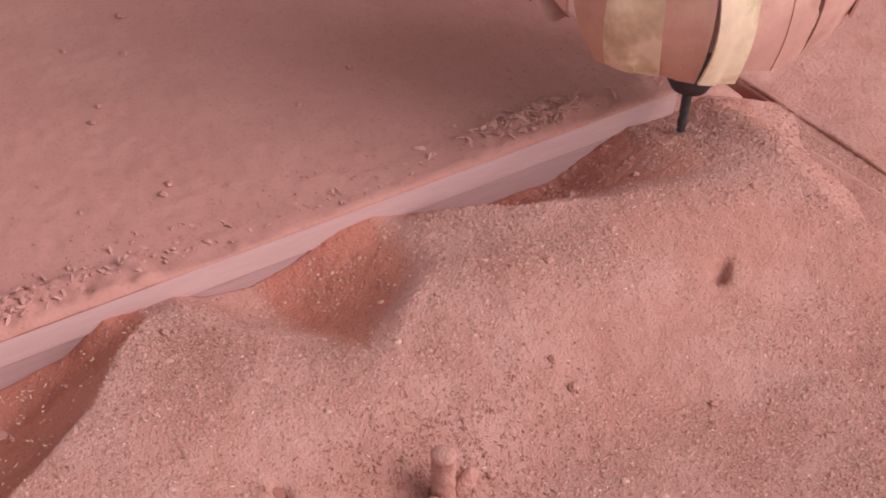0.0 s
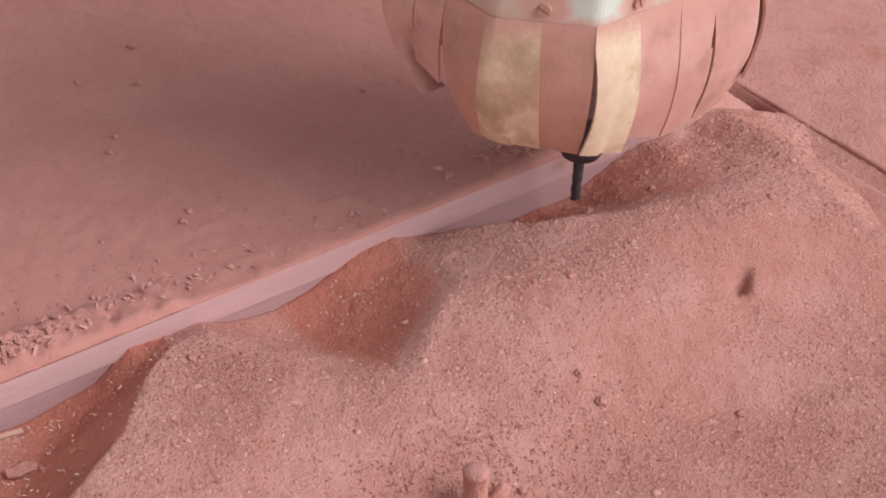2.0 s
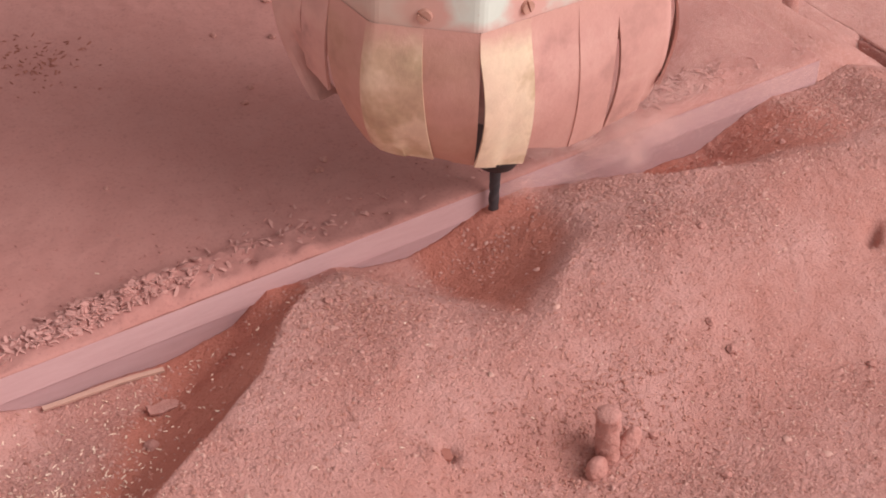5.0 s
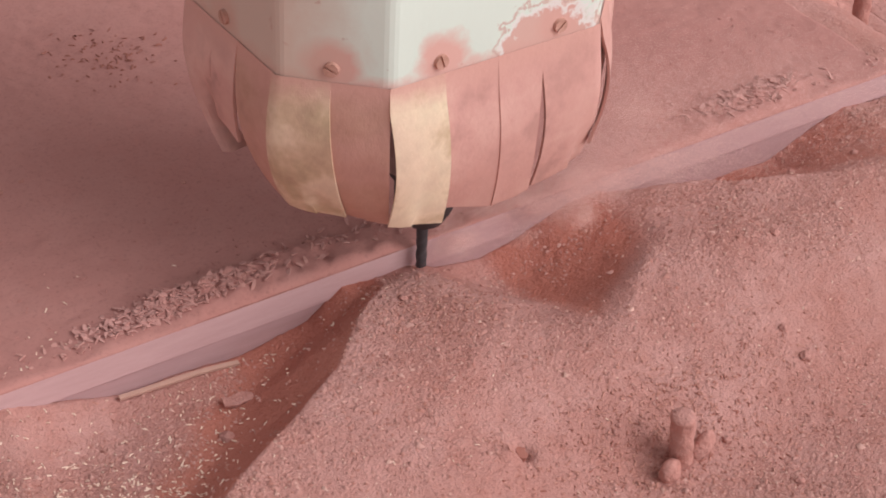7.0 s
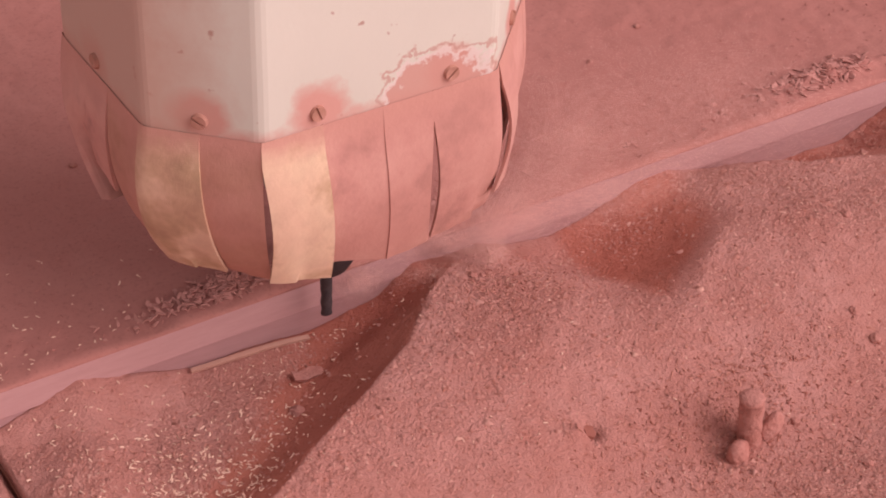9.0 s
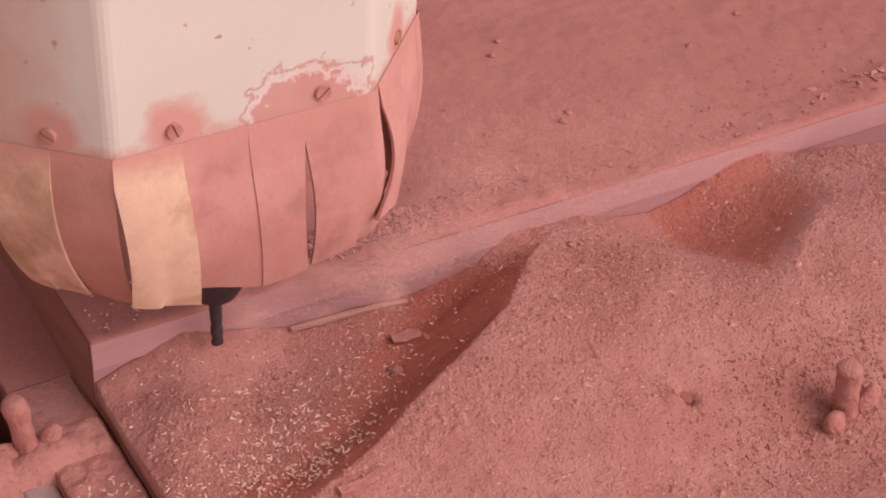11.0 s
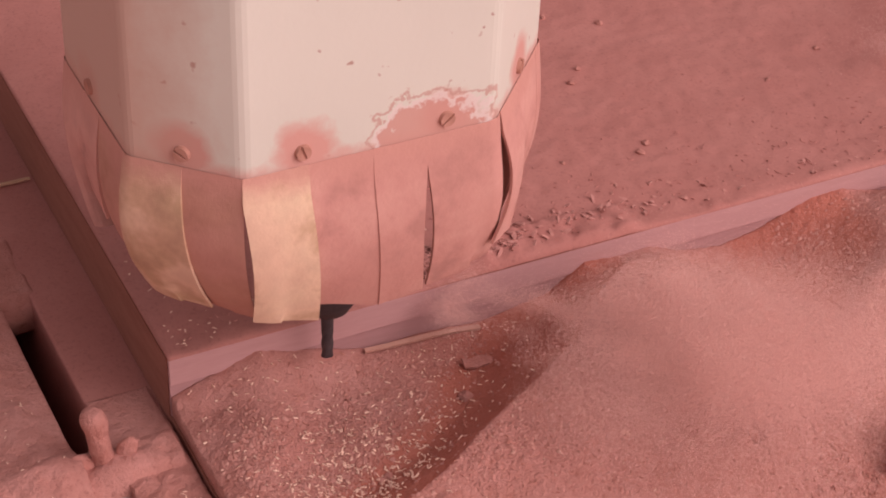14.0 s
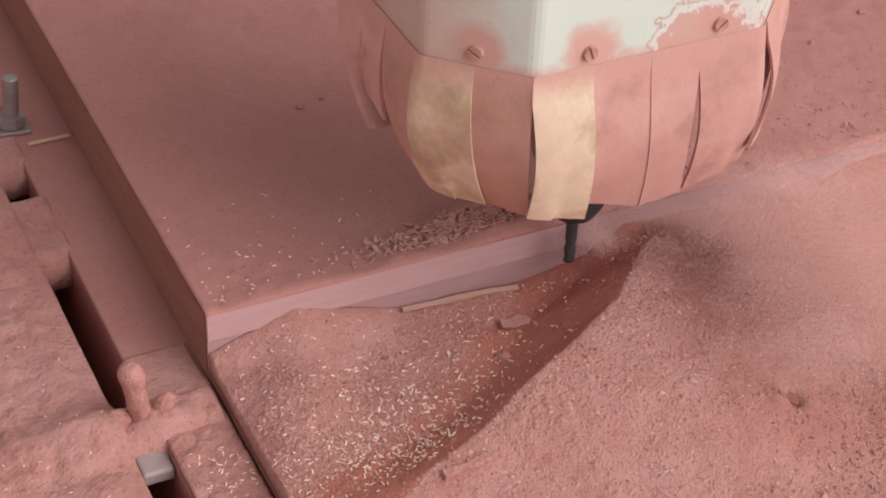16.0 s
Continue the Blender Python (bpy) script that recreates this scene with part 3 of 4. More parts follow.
# ---- clamping bolts on the bed ----
def clamp_bolt(height, lean, wings, label, m, ball=0.0):
    bolt = tagged(new("clamp_bolt"), label, "bolt", "clamp bolts on the bed")
    bolt.matrix_basis = m
    prof = [(0.0052, -0.012)]
    z = -0.01
    while z < height:
        prof += [(0.0061, z), (0.0056, z + 0.0008)]
        z += 0.0017
    if ball:
        prof = [(r * 0.9, z) for r, z in prof if z < height - 0.008] + [(ball * 0.86, height - 0.0075), (ball, height - 0.004), (ball * 1.02, height), (ball * 0.85, height + 0.0034), (ball * 0.5, height + 0.0052), (0.001, height + 0.0058)]
    else:
        prof += [(0.0062, height), (0.0062, height + 0.0022), (0.0050, height + 0.0034), (0.0015, height + 0.0036)]
    part("rod", lathe("rod", prof, M_CLUMP, 20, 0.14), bolt, "threaded rod caked with pink dust", pose(0, 0, 0, *lean))
    for ang, out, up, r in wings:
        bm = bmesh.new()
        bmesh.ops.create_icosphere(bm, subdivisions=4, radius=1)
        for v in bm.verts:
            w = 1 + 0.12 * noise.noise(v.co * 1.3 + Vector((ang * 0.37, 0.3, 0.7)))
            v.co = Vector((v.co.x * r * 0.95 * w, v.co.y * r * 0.62 * w, v.co.z * r * (1.35 + 0.2 * v.co.z) * w))
        part("wing", bm_mesh("wing", bm, M_CLUMP, True), bolt, "rounded nut wing under dust", pose(out * math.cos(radians(ang)), out * math.sin(radians(ang)), up, 0, 30, ang))
    return bolt


clamp_bolt(0.034, (0, -4, 0), ((205, 0.0115, 0.006, 0.0078), (-10, 0.0110, 0.011, 0.0066)), "dust-caked clamp bolt with wing nut standing in the heap", pose(0.3187, -0.179, -0.040, 0, 0, 0))
clamp_bolt(0.034, (0, -7, 0), ((-15, 0.0105, 0.012, 0.0050), (170, 0.009, 0.002, 0.0072)), "pink dust-caked clamp bolt in the bed slot", pose(-0.0392, -0.0195, -0.041, 0, 0, 0), 0.0064)
clamp_bolt(0.046, (0, 0, 0), ((90, 0.010, 0.0, 0.006), (270, 0.010, 0.0, 0.006)), "dusty clamp bolt beyond the board's end", pose(0.693, 0.084, -0.041, 0, 0, 0))


def steel_bolt():
    b = tagged(new("clamp_bolt"), "bare grey steel clamp bolt with square washer on the bed", "bolt", "clamp bolts on the bed")
    b.matrix_basis = pose(-0.0312, 0.2534, BED, 0, 5, 0)
    prof, z = [], -0.005
    while z < 0.036:
        prof += [(0.0046, z), (0.0042, z + 0.0009)]
        z += 0.0018
    part("rod", lathe("rod", prof, M_STEEL, 16), b, "grey threaded rod")
    part("washer", box("washer", -0.010, 0.010, -0.009, 0.009, 0.001, 0.0035, M_STEEL, 0.0006), b, "square steel washer")
    bm = bmesh.new()
    bmesh.ops.create_cone(bm, cap_ends=True, segments=6, radius1=0.0085, radius2=0.0085, depth=0.007, matrix=Matrix.Translation((0, 0, 0.007)))
    bmesh.ops.bevel(bm, geom=bm.edges[:], offset=0.0008, segments=2, affect="EDGES")
    part("nut", bm_mesh("nut", bm, M_STEEL), b, "hexagonal steel nut")


steel_bolt()
tagged(new("wood_splinter", box("wood_splinter", -0.027, -0.002, 0.2312, 0.2332, BED + 0.001, BED + 0.003, M_PALE, 0.0007)), "thin pale wood splinter lying across the bed", "splinter")
tagged(new("slot_nut", box("slot_nut", -0.0500, -0.0345, -0.052, -0.037, -0.050, -0.0425, M_NUT, 0.0015)), "pale dusty steel slot nut under the dusty bolt", "nut")


# ---- loose pieces ----
def chips(name, count, where, height, size, mat, label, seed):
    """Many thin wood chips lying on a dust surface, each a small bent flake."""
    rng = np.random.RandomState(seed)
    P = where(rng, count)
    Z = height(P[:, 0], P[:, 1])
    verts, faces = [], []
    for (x, y), z in zip(P, Z):
        a, b = rng.uniform(0, 6.28), rng.normal(0, 0.35)
        ln, wd, th = size * rng.uniform(0.5, 1.6), size * rng.uniform(0.22, 0.5), size * 0.18
        rot = Euler((rng.normal(0, 0.4), b, a)).to_matrix()
        k = len(verts)
        for p in ((-1, -1, 0), (1, -0.6, 0.2), (0.8, 1, 0), (-0.9, 0.7, 0.3), (0, 0, 1.4)):
            q = rot @ Vector((p[0] * ln / 2, p[1] * wd / 2, p[2] * th))
            verts.append((x + q.x, y + q.y, z + q.z + size * 0.05))
        faces += [(k, k + 1, k + 4), (k + 1, k + 2, k + 4), (k + 2, k + 3, k + 4), (k + 3, k, k + 4), (k + 3, k + 2, k + 1, k)]
    return tagged(new(name, mesh_from(name, verts, faces, mat, False)), label, "wood chips", kind="stuff")


def mesh_np(name, V, F, mat):
    """A mesh of triangles from arrays."""
    me = bpy.data.meshes.new(name)
    n = len(F)
    me.vertices.add(len(V))
    me.vertices.foreach_set("co", V.astype(np.float32).ravel())
    me.loops.add(3 * n)
    me.loops.foreach_set("vertex_index", F.astype(np.int32).ravel())
    me.polygons.add(n)
    me.polygons.foreach_set("loop_start", np.arange(0, 3 * n, 3, dtype=np.int32))
    me.update(calc_edges=True)
    me.materials.append(mat)
    return me


def grain_material():
    m, n, l, b = material("loose_grains", 0.95)
    b.inputs["Specular IOR Level"].default_value = 0.1
    geo = n.new("ShaderNodeNewGeometry")
    l.new(ramp(n, l, geo.outputs["Random Per Island"], [(0.0, (0.43, 0.185, 0.14)), (0.3, (0.52, 0.262, 0.216)), (0.85, (0.575, 0.305, 0.255)), (1.0, (0.67, 0.395, 0.32))]), b.inputs["Base Color"])
    return m


def grains(name, count, size, seed):
    """Loose grains over the heap, each a small uneven pyramid half sunk in the dust, thicker where the dust is coarse."""
    rng = np.random.RandomState(seed)
    x, y = rng.uniform(0.002, 0.76, count * 2), -rng.uniform(0.005, 0.36, count * 2)
    keep = rng.uniform(0, 1, count * 2) < 0.30 + 0.70 * smooth(-0.25, 0.55, fbm(x, y, 8, 15) + 0.5 * fbm(x, y, 30, 20))
    x, y = x[keep][:count], y[keep][:count]
    z = heap_height(x, y)
    steep = np.hypot(heap_height(x + 0.006, y) - heap_height(x - 0.006, y), heap_height(x, y + 0.006) - heap_height(x, y - 0.006)) / 0.012
    stay = rng.uniform(0, 1, len(x)) > np.maximum(smooth(0.16, 0.40, steep), 0.9 * smooth(0.35, 0.8, red_shaded_slopes(x, y))) * 0.95
    x, y, z = x[stay], y[stay], z[stay]
    n = len(x)
    r = size * rng.uniform(0.5, 1.5, n)
    a = rng.uniform(0, 6.28, n)
    V = np.zeros((n, 4, 3))
    for k in range(3):
        t = a + k * 2.094 + rng.uniform(-0.4, 0.4, n)
        q = r * rng.uniform(0.7, 1.6, n)
        V[:, k] = np.stack([x + q * np.cos(t), y + q * np.sin(t), z - 0.0003], -1)
    V[:, 3] = np.stack([x + r * rng.normal(0, 0.3, n), y + r * rng.normal(0, 0.3, n), z + r * rng.uniform(0.35, 1.1, n)], -1)
    i = np.arange(n) * 4
    F = np.concatenate([np.stack([i + p, i + q, i + 3], -1) for p, q in ((0, 1), (1, 2), (2, 0))])
    return tagged(new(name, mesh_np(name, V.reshape(-1, 3), F, grain_material())), "loose coarse grains over the dust heap", "dust", kind="stuff")


def in_valley(rng, n):
    x = np.concatenate([rng.uniform(0.003, 0.24, n * 2), rng.normal(0.070, 0.026, n * 2)])
    d = np.concatenate([rng.uniform(0.004, 0.16, n * 2), rng.normal(0.088, 0.024, n * 2)])
    order = rng.permutation(len(x))
    x, d = x[order], np.maximum(0.004, d[order])
    crest = crest_line(d)
    ok = (x > 0.003) & (x < crest - 0.034 + rng.normal(0, 0.010, len(x)))
    return np.stack([x, -d], -1)[ok][:n]


def on_heap(rng, n):
    x, y = rng.uniform(0.04, 0.72, 4 * n), -rng.uniform(0.006, 0.36, 4 * n)
    ok = rng.uniform(0, 1, 4 * n) < (0.25 + 0.75 * smooth(-0.2, 0.6, fbm(x, y, 8, 15))) * (1 - 0.95 * smooth(0.3, 0.8, red_shaded_slopes(x, y)))
    return np.stack([x, y], -1)[ok][:n]


def on_top(rng, n):
    y = np.abs(rng.normal(0, 0.05, n)) + 0.003
    return np.stack([rng.uniform(0.01, 0.62, n), y], -1)


chips("wood_chips", 680, in_valley, heap_height, 0.0026, M_CHIP, "pale wood chips scattered in the valley", 1)
chips("wood_chips", 420, in_valley, heap_height, 0.0024, M_CHIP_DULL, "dull red wood chips in the valley", 2)
chips("wood_chips", 6500, on_heap, heap_height, 0.0018, M_CHIP_DULL, "coarse dull red chips over the dust heap", 3)
chips("wood_chips", 1500, on_heap, heap_height, 0.0017, M_CHIP_RED, "dark red chips over the dust heap", 11)
chips("wood_chips", 700, on_heap, heap_height, 0.0017, M_CHIP, "sparse pale chips over the dust heap", 12)
for mat_, count_, seed_ in ((M_CHIP_RED, 260, 13), (M_CHIP_DULL, 900, 14)):
    chips("wood_chips", count_, lambda rng, n: np.stack([rng.normal(0.325, 0.045, n), np.minimum(-0.05, rng.normal(-0.168, 0.024, n))], -1), heap_height, 0.0026, mat_, "coarse chips strewn round the clamp bolt in the heap", seed_)
    chips("wood_chips", count_ // 2, lambda rng, n: np.stack([rng.normal(0.262, 0.022, n), np.minimum(-0.02, rng.normal(-0.050, 0.016, n))], -1), heap_height, 0.0022, mat_, "coarse chips just behind the first crest", seed_ + 40)
grains("dust_grains", 115000, 0.00085, 5)
grains("dust_grains", 8000, 0.0012, 7)
grains("dust_grains", 2500, 0.0016, 6)
chips("wood_chips", 60, lambda rng, n: np.stack([0.004 + np.abs(rng.normal(0, 0.05, n)), 0.004 + np.abs(rng.normal(0, 0.03, n))], -1), top_height, 0.0022, M_CHIP, "pale chips near the corner of the board", 8)
chips("wood_chips", 110, lambda rng, n: np.stack([rng.uniform(-0.031, -0.003, n), rng.uniform(-0.14, -0.05, n)], -1), bar_height, 0.0022, M_CHIP, "pale chips on the bed beside the board", 9)
chips("wood_chips", 160, lambda rng, n: np.stack([rng.uniform(-0.18, -0.055, n), rng.uniform(-0.14, 0.06, n)], -1), bed_height, 0.0020, M_CHIP, "pale chips on the caked bed", 10)
chips("wood_chips", 500, on_top, top_height, 0.0024, M_FILM, "small chips on the dusty board", 4)


def flakes(name, count, cx, cy, sx, sy, size, label, seed):
    """A drift of curled dust flakes, each a bent plate with its own thickness."""
    rng = np.random.RandomState(seed)
    verts, faces = [], []
    for _ in range(count):
        x, y = cx + rng.normal(0, sx), cy + rng.normal(0, sy)
        if y < 0.004 or y > 0.05:
            continue
        z = top_height(np.array([x]), np.array([y]))[0] + rng.uniform(-0.0008, 0.0012)
        kinks = rng.uniform(0.45, 1.25, 8)
        rot = Euler((rng.normal(0, 0.32), rng.normal(0, 0.32), rng.uniform(0, 6.3))).to_matrix()
        ln, wd, th = size * rng.uniform(0.5, 1.4), size * rng.uniform(0.3, 0.7), 0.0006
        k, bend = len(verts), rng.uniform(0.05, 0.25) * size
        nu = 4
        for side in (0, 1):
            for i in range(nu):
                u = i / (nu - 1) - 0.5
                for w in (-0.5, 0.5):
                    q = rot @ Vector((u * ln, w * wd * kinks[i if w < 0 else 7 - i] * (1 - 1.1 * abs(u)), -bend * u * u * 2 + (th if side else 0)))
                    verts.append((x + q.x, y + q.y, z + q.z))
        for i in range(nu - 1):
            a = k + 2 * i
            t = a + 2 * nu
            faces += [(a, a + 1, a + 3, a + 2), (t, t + 2, t + 3, t + 1), (a, a + 2, t + 2, t), (a + 1, t + 1, t + 3, a + 3)]
        e = k + 2 * (nu - 1)
        faces += [(k, k + 2 * nu, k + 2 * nu + 1, k + 1), (e, e + 1, e + 1 + 2 * nu, e + 2 * nu)]
    return tagged(new(name, mesh_from(name, verts, faces, M_FLAKE, False)), label, "dust flakes", kind="stuff")


flakes("dust_flakes", 620, 0.146, 0.0115, 0.026, 0.0058, 0.0050, "drift of curled pink dust flakes along the cut edge", 21)
flakes("dust_flakes", 210, 0.530, 0.016, 0.022, 0.006, 0.0055, "drift of curled pink dust flakes near the board's end", 22)
flakes("dust_flakes", 60, 0.245, 0.022, 0.035, 0.008, 0.005, "scattered dust flakes on the board", 23)
flakes("dust_flakes", 60, 0.40, 0.012, 0.12, 0.006, 0.004, "scattered dust crumbs on the board", 24)


chips("wood_chips", 110, lambda rng, n: np.stack([rng.normal(0.225, 0.016, n), rng.normal(0.252, 0.016, n)], -1), top_height, 0.0034, M_CHIP_RED, "scuffed dark red chips on the dusty board", 25)


def clod(x, y, r, height, label, seed):
    bm = bmesh.new()
    bmesh.ops.create_icosphere(bm, subdivisions=3, radius=1)
    o = Vector((seed * 3.1, seed * 1.7, 0))
    for v in bm.verts:
        w = 1 + 0.35 * noise.noise(v.co * 1.6 + o) + 0.15 * noise.noise(v.co * 4 + o)
        v.co = Vector((v.co.x * 1.15, v.co.y, v.co.z * 0.8)) * r * 0.72 * w
    ob = new("dust_clod", bm_mesh("dust_clod", bm, M_CLUMP, True))
    ob.matrix_basis = pose(x, y, height(np.array([x]), np.array([y]))[0] + r * 0.15, 0, 0, seed * 40)
    return tagged(ob, label, "dust clod", "dust clods")


for k, (x, y, r) in enumerate([(0.4507, -0.094, 0.0035), (0.414, -0.162, 0.004), (0.414, -0.144, 0.0032), (0.2506, -0.0338, 0.003), (0.345, -0.182, 0.003), (0.2995, -0.1526, 0.002),
                               (0.296, -0.155, 0.0025), (0.138, -0.052, 0.0045), (0.255, -0.036, 0.0022), (0.52, -0.035, 0.0035), (0.56, -0.045, 0.003), (0.60, -0.10, 0.003), (0.48, -0.20, 0.003),
                               (0.36, -0.22, 0.003), (0.0773, -0.0898, 0.003)]):
    clod(x, y, r, heap_height, "small clod of packed pink dust on the heap", k)
for k, (x, y, r) in enumerate([(0.306, 0.062, 0.0032), (0.307, 0.143, 0.0028), (0.551, 0.0324, 0.003), (0.318, 0.155, 0.0026), (0.314, 0.069, 0.003), (0.20, 0.11, 0.002), (0.42, 0.10, 0.0022),
                               (0.36, 0.20, 0.003), (0.33, 0.22, 0.0028), (0.38, 0.24, 0.0035), (0.11, 0.15, 0.003), (0.125, 0.155, 0.002), (0.47, 0.12, 0.0025), (0.26, 0.07, 0.0018)]):
    clod(x, y, r, top_height, "small clod of pink dust on the board", k + 30)


def flat_chip(name, x, y, z, ln, wd, th, turn, mat, label, cat):
    bm = bmesh.new()
    bmesh.ops.create_grid(bm, x_segments=10, y_segments=2, size=0.5)
    top = bmesh.ops.extrude_face_region(bm, geom=bm.faces[:])
    for v in top["geom"]:
        if isinstance(v, bmesh.types.BMVert):
            v.co.z += 1
    for v in bm.verts:
        w = 1 - 0.45 * abs(v.co.x) + 0.25 * noise.noise((v.co.x * 5, 0, x * 50))
        v.co = Vector((v.co.x * ln, v.co.y * wd * w + 0.1 * wd * math.sin(v.co.x * 7), v.co.z * th + 0.02 * ln * math.cos(v.co.x * 3)))
    ob = new(name, bm_mesh(name, bm, mat))
    ob.matrix_basis = pose(x, y, z, 12, 4, turn)
    return tagged(ob, label, cat)


flat_chip("wood_chip", 0.156, -0.030, heap_height(np.array([0.156]), np.array([-0.030]))[0] + 0.001, 0.016, 0.007, 0.0015, -8, M_CLUMP, "flat dusty wood chip lying in the valley", "wood chip")
flat_chip("wood_chip", 0.2455, -0.1455, heap_height(np.array([0.2455]), np.array([-0.1455]))[0] + 0.002, 0.008, 0.005, 0.0016, 55, M_CHIP_RED, "dark curled wood chip sunk in a dent of the heap", "wood chip")
flat_chip("wood_sliver", 0.136, -0.0065, -0.0282, 0.066, 0.0030, 0.0014, -1, M_SLIVER, "long pale wood sliver at the foot of the cut face", "wood sliver")
flat_chip("wood_offcut", 0.086, -0.132, heap_height(np.array([0.086]), np.array([-0.132]))[0] - 0.0018, 0.042, 0.005, 0.003, 6, M_CLUMP, "curved dusty wood offcut half buried in dust", "offcut")


# ---- airborne dust, as loose grains drifting together ----
def puff(name, count, size, path, wide, flat, seed, label, blobs=70, oval=None):
    """Fine dust in the air: many soft blobs strung along a streak that widens from its source, stirred into wisps."""
    rng = np.random.RandomState(seed)
    u = rng.beta(1.6, 1.5, blobs)
    c = np.stack([path[0] * (u - 0.5), rng.normal(0, 1, blobs) * wide * (0.25 + 0.75 * u), flat * (0.2 + 0.8 * u) * rng.normal(0.6, 0.7, blobs)], -1)
    r = wide * (0.22 + 0.5 * u) * rng.uniform(0.5, 1.3, blobs)
    w = rng.uniform(0.3, 1.0, blobs)
    pick = rng.choice(blobs, count, p=w / w.sum())
    P = c[pick] + rng.normal(0, 1, (count, 3)) * r[pick][:, None] * np.array([1.3, 0.8, flat / wide * 0.8])
    for k, a in ((38, 0.008), (85, 0.0035), (190, 0.0015)):
        f = rng.uniform(0, 6.28, 3)
        P = P + a * np.stack([np.sin(k * P[:, 1] + f[0]), np.sin(k * P[:, 0] + f[1]), 0.3 * np.sin(k * (P[:, 0] + P[:, 1]) + f[2])], -1)
    if oval:
        far_out = (P[:, 0] / oval[0]) ** 2 + (P[:, 1] / oval[1]) ** 2
        P = P[rng.uniform(0, 1, count) < np.clip(1.5 * (1 - far_out), 0, 1)]
    V = (P[:, None, :] + rng.normal(0, 1, (len(P), 3, 3)) * size).reshape(-1, 3)
    return tagged(new(name, mesh_np(name, V, np.arange(len(V)).reshape(-1, 3), M_AIR)), label, "dust cloud", kind="stuff")


M_AIR = plain_material("airborne_dust", (0.88, 0.58, 0.51), (0.93, 0.64, 0.57), 50, 1.0)
wake = puff("dust_cloud", 300000, 0.0001, (0.19,), 0.017, 0.014, 31, "thin haze of dust trailing the cutter")
plume = puff("dust_cloud", 280000, 0.00011, (0.20,), 0.046, 0.018, 32, "pale plume of dust drifting over the board")
billow = puff("dust_cloud", 1500000, 0.00011, (0.19,), 0.052, 0.030, 33, "billowing cloud of pink dust blown out by the cutter", 120, (0.104, 0.078))
haze = puff("dust_cloud", 520000, 0.00011, (0.19,), 0.055, 0.026, 34, "thin outer haze of the blown dust over the heap", 120, (0.104, 0.078))


SHOE_PATH = [
    (0.0, 0.6137, -0.0261),
    (0.5, 0.6056, -0.0183),
    (1.0, 0.5821, -0.0130),
    (1.5, 0.5471, -0.0230),
    (2.0, 0.5129, -0.0294),
    (2.5, 0.4858, -0.0321),
    (3.0, 0.4583, -0.0315),
    (3.5, 0.4397, -0.0268),
    (4.0, 0.4174, -0.0177),
    (4.5, 0.4045, -0.0046),
    (4.7, 0.3929, -0.0065),
    (6.8, 0.2882, -0.0120),
    (7.0, 0.2783, -0.0087),
    (7.5, 0.2560, -0.0039),
    (8.0, 0.2282, -0.0057),
    (8.5, 0.1984, -0.0147),
    (8.7, 0.1891, -0.0159),
    (10.8, 0.0681, -0.0205),
    (11.0, 0.0587, -0.0171),
    (11.5, 0.0359, -0.0109),
    (12.0, 0.0050, -0.0203),
    (12.5, -0.0026, -0.0216),
    (13.0, 0.0264, -0.0109),
    (13.5, 0.0519, -0.0115),
    (14.0, 0.0767, -0.0189),
    (14.5, 0.1025, -0.0237),
    (15.0, 0.1305, -0.0253),
    (15.5, 0.1588, -0.0244),
    (16.0, 0.1905, -0.0199),
]


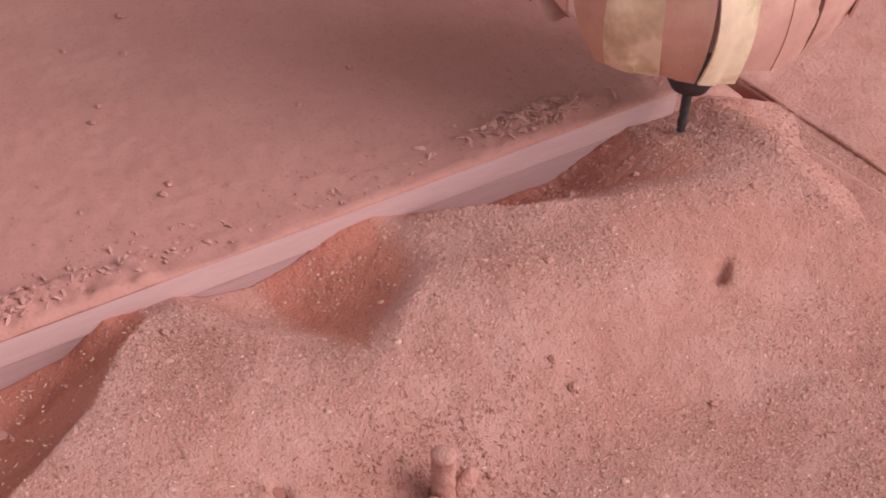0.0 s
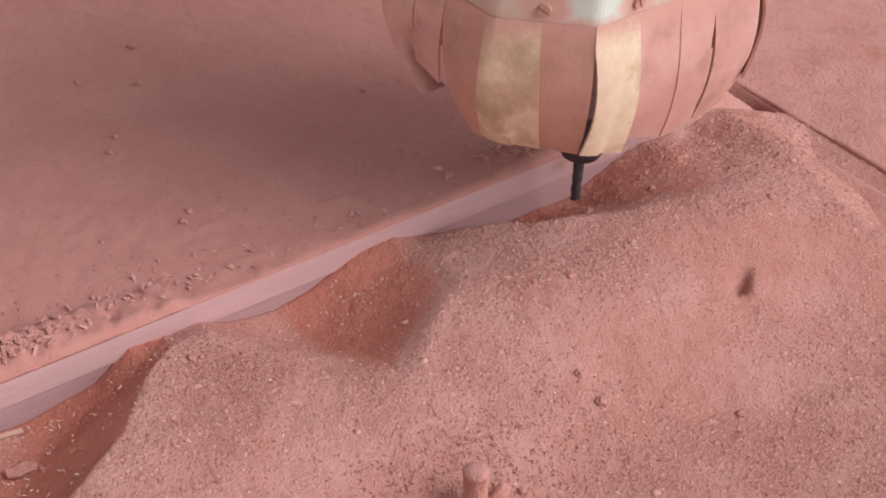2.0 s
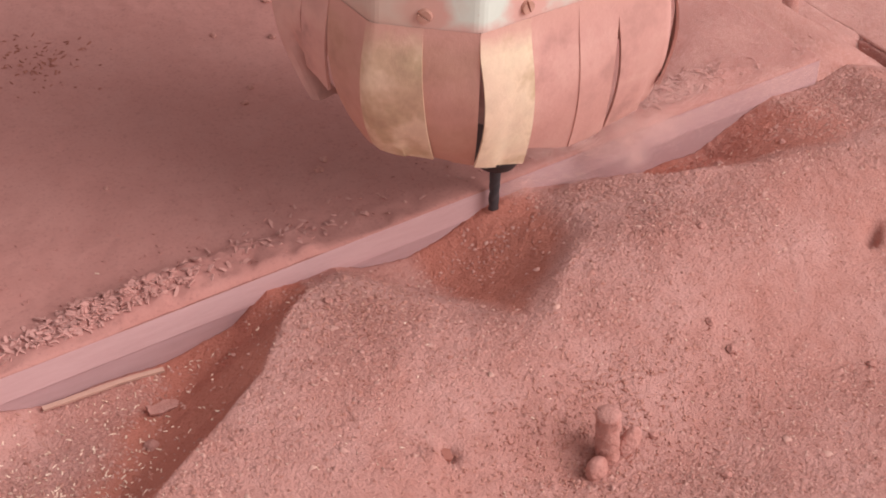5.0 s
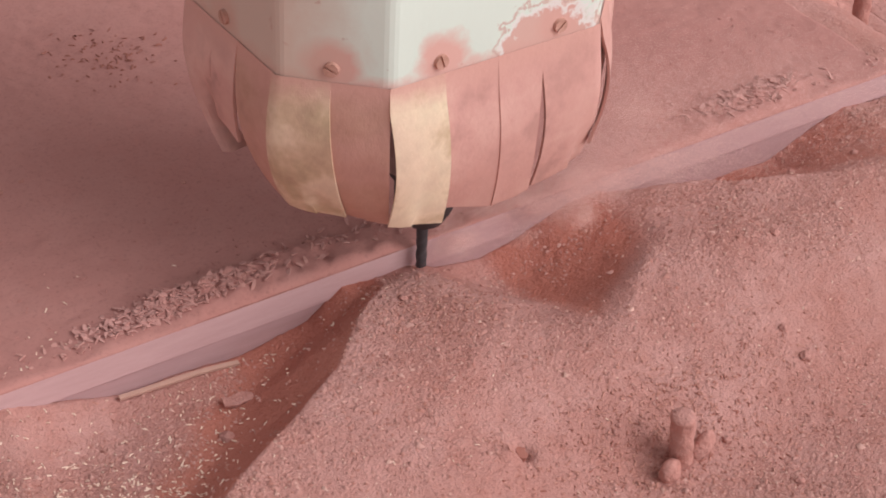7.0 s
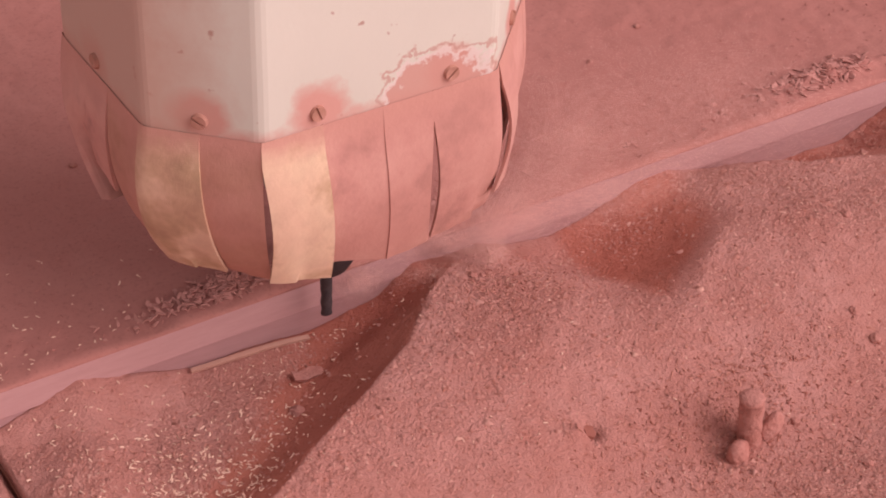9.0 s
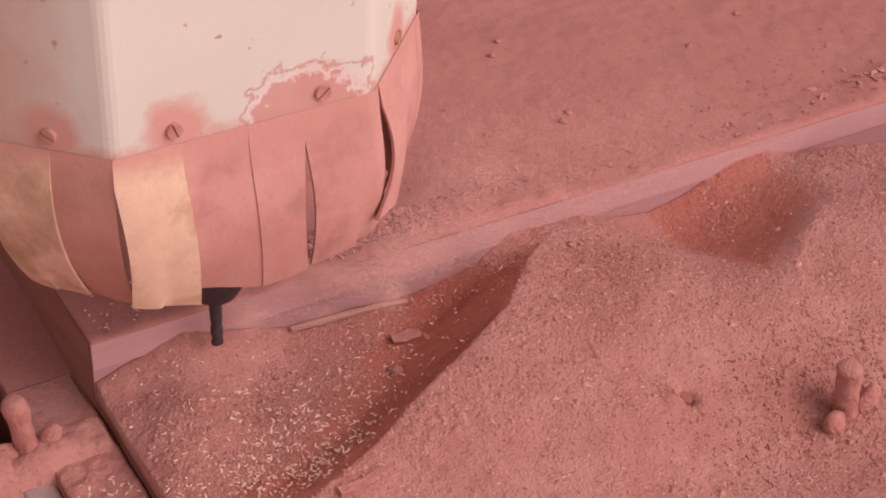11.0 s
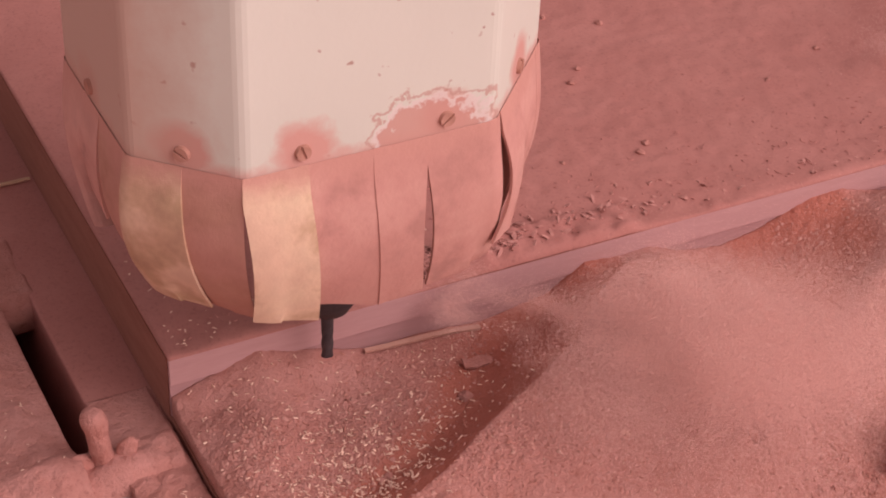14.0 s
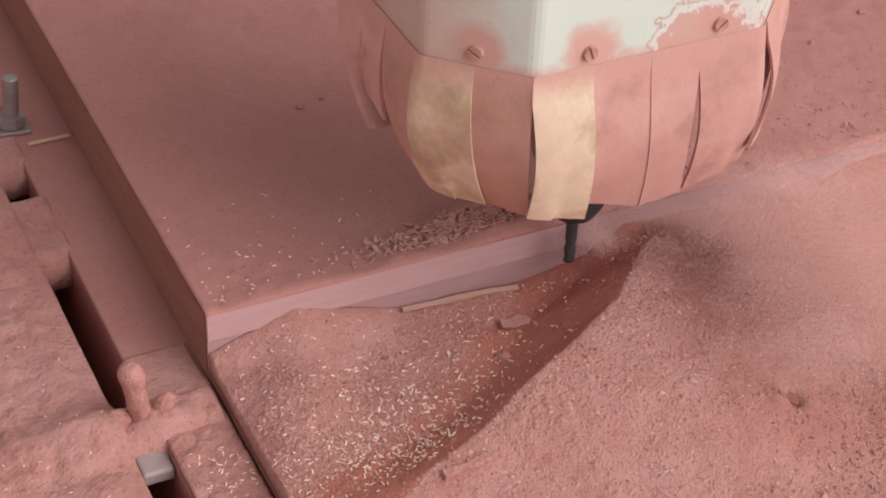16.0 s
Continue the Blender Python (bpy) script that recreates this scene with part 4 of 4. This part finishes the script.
def motions():
    walk(shoe, [(t, pose(x, y, 0)) for t, x, y in SHOE_PATH])
    walk(wake, [(0.0, pose(0.695, 0.005, 0.002)), (2.0, pose(0.605, 0.0, 0.0)), (4.5, pose(0.49, 0.0, 0.0)), (7.0, pose(0.375, -0.005, 0.0)), (8.5, pose(0.30, -0.005, 0.0)), (11.0, pose(0.15, -0.01, 0.0)),
                (12.0, pose(0.11, -0.015, 0.0)), (12.6, pose(0.14, -0.04, 0.0, 0, 0, -20)), (13.5, pose(0.20, -0.055, 0.0, 0, 0, -28)), (15.0, pose(0.225, -0.045, 0.002, 0, 0, -20)), (16.0, pose(0.280, -0.034, 0.004, 0, 0, -12))])
    walk(plume, [(0.0, pose(0.79, 0.06, 0.0)), (4.5, pose(0.66, 0.02, 0.005)), (7.0, pose(0.47, 0.0, 0.01)), (8.5, pose(0.42, 0.0, 0.01)), (10.8, pose(0.25, 0.0, 0.005)), (11.2, pose(0.28, 0.01, 0.008)), (11.8, pose(0.38, 0.035, 0.014)),
                 (12.5, pose(0.47, 0.06, 0.018)), (13.5, pose(0.56, 0.08, 0.020)), (16.0, pose(0.70, 0.12, 0.024))])
    # the cloud is held inside the dust shoe until it bursts out at the cutter
    inside = [(t, pose(x + 0.002, y + 0.013, 0.30)) for t, x, y in SHOE_PATH if t < 12.1]
    walk(billow, inside + [
        (12.4, pose(-0.002, -0.010, 0.17, 0, 0, -4)), (12.6, pose(0.050, -0.036, 0.035, 0, 0, -18)), (12.8, pose(0.140, -0.085, 0.006, 0, 0, -32)), (13.2, pose(0.190, -0.104, 0.010, 0, 0, -34)),
        (13.6, pose(0.232, -0.118, 0.012, 0, 0, -34)), (14.2, pose(0.265, -0.126, 0.014, 0, 0, -32)), (15.0, pose(0.290, -0.122, 0.016, 0, 0, -26)), (16.0, pose(0.318, -0.098, 0.018, 0, 0, -20))])
    walk(haze, inside + [
        (12.3, pose(0.008, -0.012, 0.09, 0, 0, -12)), (12.5, pose(0.070, -0.050, 0.002, 0, 0, -34)), (12.8, pose(0.130, -0.100, 0.002, 0, 0, -44)), (13.6, pose(0.190, -0.140, 0.006, 0, 0, -48)),
        (14.2, pose(0.225, -0.155, 0.008, 0, 0, -48)), (15.0, pose(0.260, -0.165, 0.010, 0, 0, -42)), (16.0, pose(0.300, -0.160, 0.012, 0, 0, -35))])


motions()
